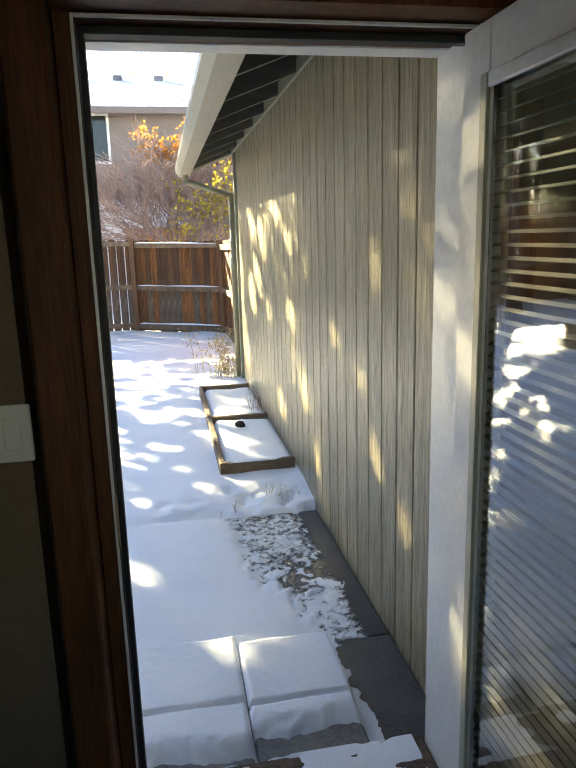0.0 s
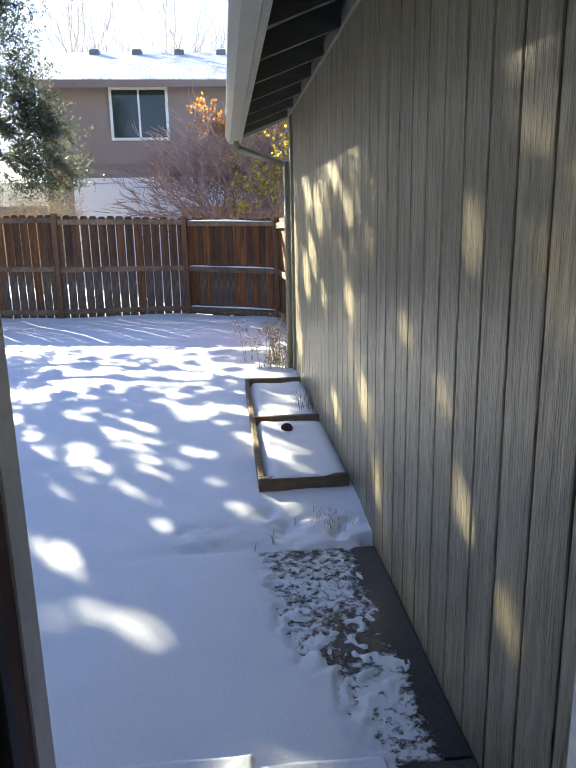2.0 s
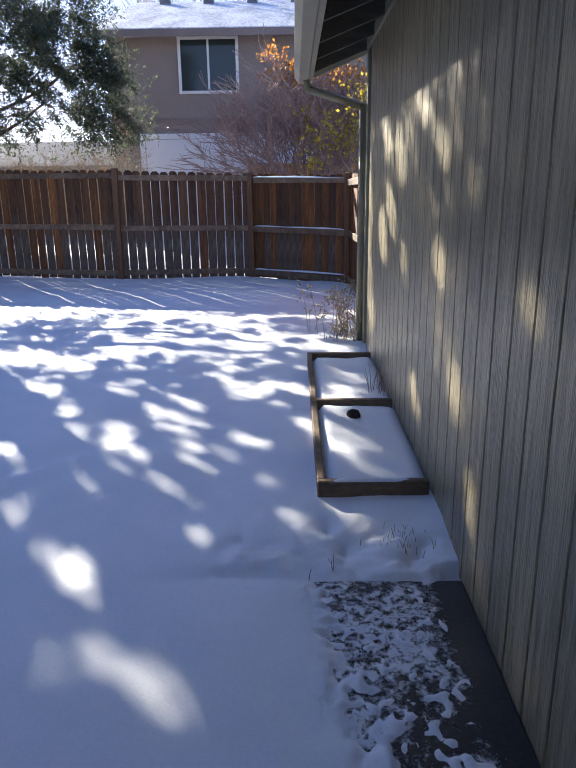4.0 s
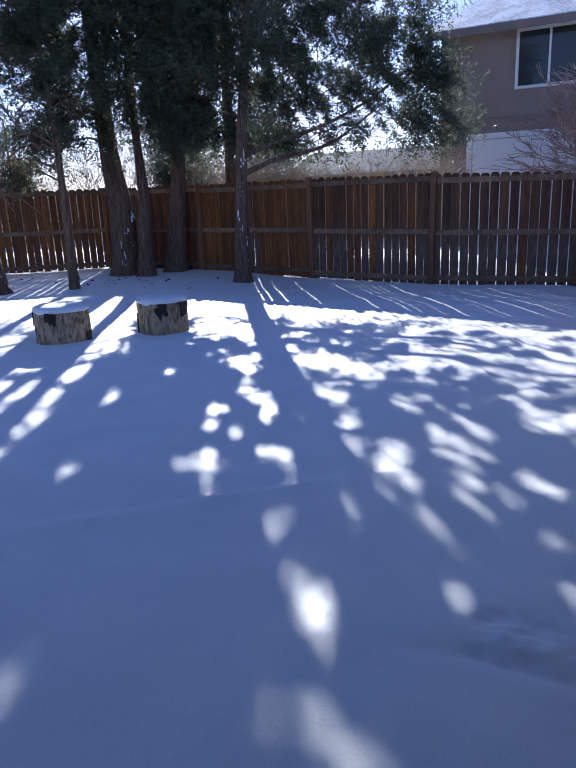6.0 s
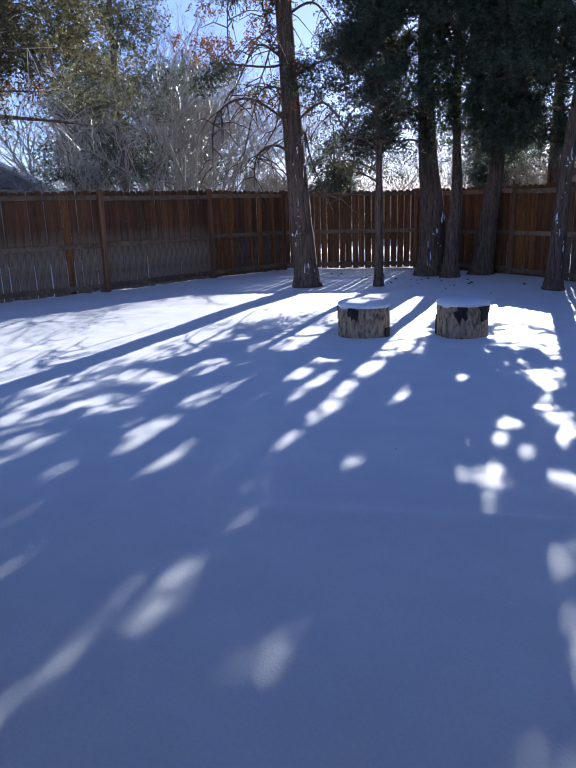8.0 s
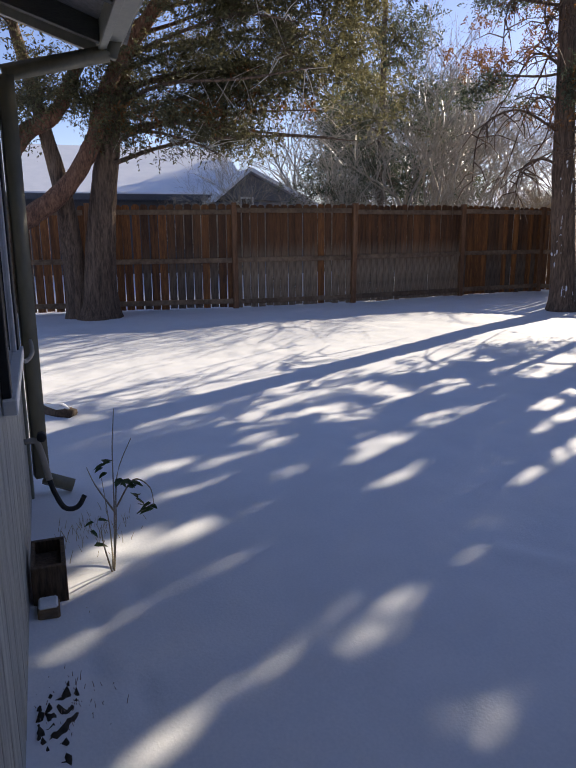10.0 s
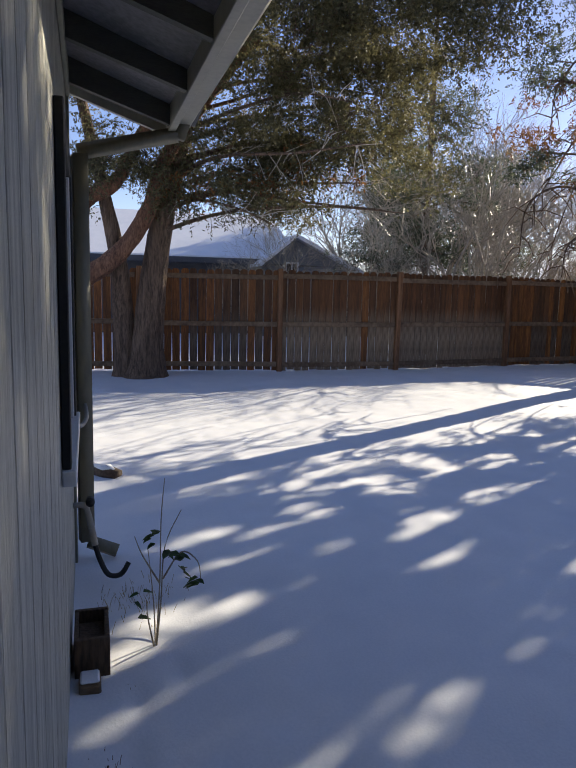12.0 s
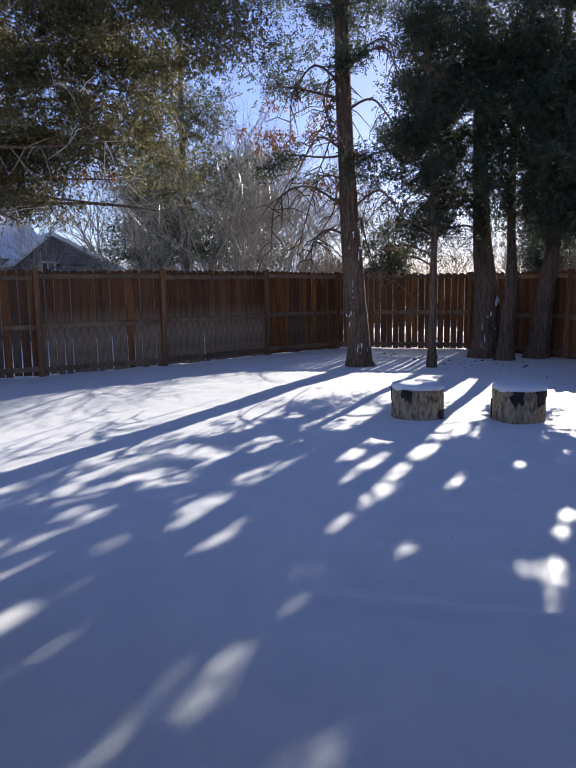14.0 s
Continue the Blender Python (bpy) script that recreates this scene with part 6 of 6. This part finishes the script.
def shrub(loc, seed):
    rng = random.Random(seed)
    root = thing("young_shrub", loc, "young lilac shrub with a few dark green leaves", "shrub")
    tips = []
    for pts in ([(0, 0, -0.03), (0.03, 0.02, 0.20), (-0.02, 0.04, 0.42), (0.06, 0.10, 0.60)], [(0.0, 0.0, -0.03), (-0.05, 0.02, 0.25), (-0.12, 0.03, 0.50), (-0.20, 0.05, 0.66)],
                [(0.02, 0.03, 0.30), (0.05, 0.10, 0.42), (0.10, 0.16, 0.40), (0.14, 0.17, 0.34)], [(0, 0, -0.03), (0.06, -0.03, 0.14), (0.12, -0.04, 0.26)], [(-0.05, 0.02, 0.25), (-0.1, -0.05, 0.36), (-0.16, -0.08, 0.42)], [(0.0, 0.0, 0.0), (-0.2, 0.0, 0.1), (-0.33, -0.02, 0.3)]):
        ln = spline(pts, 5)
        tube_part("stem", ln, [0.0042 * (1 - 0.6 * i / (len(ln) - 1)) for i in range(len(ln))], M_TWIGPALE, root, 6)
        tips += ln[len(ln) // 2:]
    spots = [(0.0, 0.46)] * 5 + [(0.05, 0.42)] * 3 + [(0.11, 0.40)] * 5 + [(0.13, 0.34)] * 2 + [(0.20, 0.32)] * 4 + [(-0.09, 0.22)] * 2 + [(-0.08, 0.14)] * 2
    for u, z in spots:
        p = Vector((0.64 * u, 0.77 * u, z)) + Vector((rng.uniform(-.03, .03), rng.uniform(-.03, .03), rng.uniform(-.03, .03)))
        a, s = rng.uniform(0, 6.28), rng.uniform(0.018, 0.030)
        d = Vector((math.cos(a), math.sin(a), rng.uniform(-0.9, 0.1))).normalized()
        e = d.cross(Vector((0, 0, 1))).normalized()
        up = e.cross(d)
        vs = [p, p + d * s * 0.5 + e * s * 0.75 + up * s * 0.2, p + d * s * 1.3 + e * s * 0.5 + up * s * 0.1, p + d * s * 2.0 - up * s * 0.25, p + d * s * 1.3 - e * s * 0.5 + up * s * 0.1, p + d * s * 0.5 - e * s * 0.75 + up * s * 0.2, p + d * s * 1.0 - up * s * 0.12]
        vs += [v - up * 0.0015 for v in vs]
        fs = [(0, 1, 6), (1, 2, 6), (2, 3, 6), (3, 4, 6), (4, 5, 6), (5, 0, 6)]
        fs += [tuple(i + 7 for i in f[::-1]) for f in fs]
        fs += [(i, i + 7, (i + 1) % 6 + 7, (i + 1) % 6) for i in range(6)]
        link_mesh("leaf", vs, fs, M_GREENLEAF, root)
    return root


shrub((-2.395, 3.095, 0.01), 51)


def weeds(loc, n, h, seed, label, spread=0.12, material=None, seedheads=True, rad=0.004):
    rng = random.Random(seed)
    root = thing("dry_weeds", loc, label, "weeds", "dry weeds")
    vs, fs, tips = [], [], []
    for k in range(n):
        x, y = rng.gauss(0, spread), rng.gauss(0, spread)
        hh = h * rng.uniform(0.5, 1.1)
        lean = Vector((rng.uniform(-.5, .5), rng.uniform(-.5, .5), 0)) * hh * 0.6
        a = Vector((x, y, -0.02))
        q = [a, a + lean * 0.35 + Vector((0, 0, hh * 0.55)), a + lean + Vector((0, 0, hh * 0.95))]
        v, f = tube(q, [rad, rad * 0.75, rad * 0.5], 4, cap=False)
        o = len(vs)
        vs += v
        fs += [tuple(i + o for i in g) for g in f]
        tips += [q[2], q[1].lerp(q[2], 0.6)]
    tagged(link_mesh("stalks", vs, fs, material or M_STRAW, root), kind="stuff")
    if seedheads:
        leaves("seed_heads", [tuple(t) for t in tips], 2, 5, 0.03, 0.035, material or M_STRAW, root, seed, clear=False, label="curled dry leaves")
    return root


weeds((0.86, 9.15, 0), 26, 0.55, 52, "tall dry yellow weeds by the wall corner", 0.13)
weeds((0.98, 8.75, 0), 30, 0.26, 53, "low tawny weeds in the sun by the wall", 0.12)
weeds((0.965, 6.90, 0.11), 26, 0.24, 54, "grey-brown dead twigs in the raised bed", 0.05, M_TWIG, False, 0.0022)
weeds((0.86, 5.06, 0.05), 40, 0.05, 55, "short straw poking through the snow", 0.06, None, False, 0.002)
weeds((0.52, 4.90, 0.03), 4, 0.09, 56, "thin dead stalks in the snow by the slab edge", 0.03, M_TWIG, False, 0.0018)
weeds((-2.80, 3.02, 0.0), 90, 0.09, 57, "matted dry grass by the downspout", 0.10, None, False, 0.0016)
weeds((-2.22, 3.00, 0.0), 40, 0.04, 58, "flattened straw beside the crate", 0.07, None, False, 0.0014)
vs, fs = [], []
for j in range(15):
    for i in range(26):
        u, v = i / 12.5 - 1, j / 7 - 1
        k = 1 - math.hypot(u, v) + 0.45 * noise.noise(Vector((u * 3, v * 3, 8)))
        vs.append((-1.53 + 0.22 * u, 2.895 + 0.09 * v, -0.01 + 0.030 * smooth(0.0, 0.5, k) + 0.05 * noise.noise(Vector((u * 24, v * 13, 2))) * smooth(0.0, 0.4, k)))
for j in range(14):
    for i in range(25):
        fs.append((j * 26 + i, j * 26 + i + 1, (j + 1) * 26 + i + 1, (j + 1) * 26 + i))
tagged(link_mesh("soil_patch", vs, fs, M_SOIL, smooth=True), "dark thawed soil at the foot of the wall", "soil")
weeds((-1.56, 2.93, 0.02), 70, 0.04, 59, "wet dark grass under the eave", 0.07, M_TWIG, False, 0.0015)
rp = thing("stump_piece", (-5.05, 2.80, 0), "low snow-topped bark slab by the wall", "stump")
tube_part("log", [(-0.10, -0.10, 0.03), (0.05, 0.04, 0.04), (0.10, 0.12, 0.035)], [0.06, 0.065, 0.05], M_OLDWOOD, rp, 10, 0.25, 6)
tube_part("snow_cap", [(-0.10, -0.09, 0.065), (0.05, 0.03, 0.08), (0.09, 0.09, 0.07)], [0.03, 0.045, 0.02], M_SNOW, rp, 8, 0.15, 7)

# bits of bark and cones scattered on the snow
rng = random.Random(71)
vs, fs = [], []
for k in range(46):
    x, y = rng.uniform(-9.5, 0.3), rng.uniform(3.2, 13.5)
    if k > 12:
        x, y = rng.gauss(-8.5, 1.2), rng.gauss(13.2, 0.5)
    z = snow_height(x, y)
    s = rng.uniform(0.006, 0.02) * (1.8 if y > 12 else 0.35)
    o = len(vs)
    for q in range(5):
        u = 2 * math.pi * q / 5 + rng.uniform(-.3, .3)
        vs.append((x + s * math.cos(u) * rng.uniform(0.6, 2.0), y + s * math.sin(u), z))
    vs.append((x, y, z + s * 0.9))
    fs += [(o + q, o + (q + 1) % 5, o + 5) for q in range(5)]
lit = link_mesh("bark_litter", vs, fs, M_STUMPDARK)
tagged(lit, "scattered bits of dark bark on the snow", "litter", kind="stuff")

# ---- siding boards, last ----
planks(wall_e, plank_mesh("plank", 0.175, 2.58, M_SIDING), 32, (WX, 2.935, -0.02), (0, 0.175, 0), -90)
planks(wall_n, plank_mesh("plank", 0.175, 2.46, M_SIDING_W), 19, (-0.055, WY, -0.02), (-0.175, 0, 0), 180)
pm = plank_mesh("plank", 0.175, 0.36, M_SIDING_W)
planks(wall_n, pm, 6, (1.02, WY, 2.145), (-0.175, 0, 0), 180)

# the door wall stands a little out of square with the wing
SKEW = Matrix.Translation((0, WY + 0.060, 0)) @ pose(0, 0, 0, 0, 0, 3.05) @ Matrix.Translation((0, -WY, 0))
for ob in (wall_n, roof_n, win, spout_n, sp, cb, bx, bk):
    ob.matrix_basis = SKEW @ Matrix.Translation(ob.location + (Vector((0, 0, 0.10)) if ob is roof_n else Vector()))
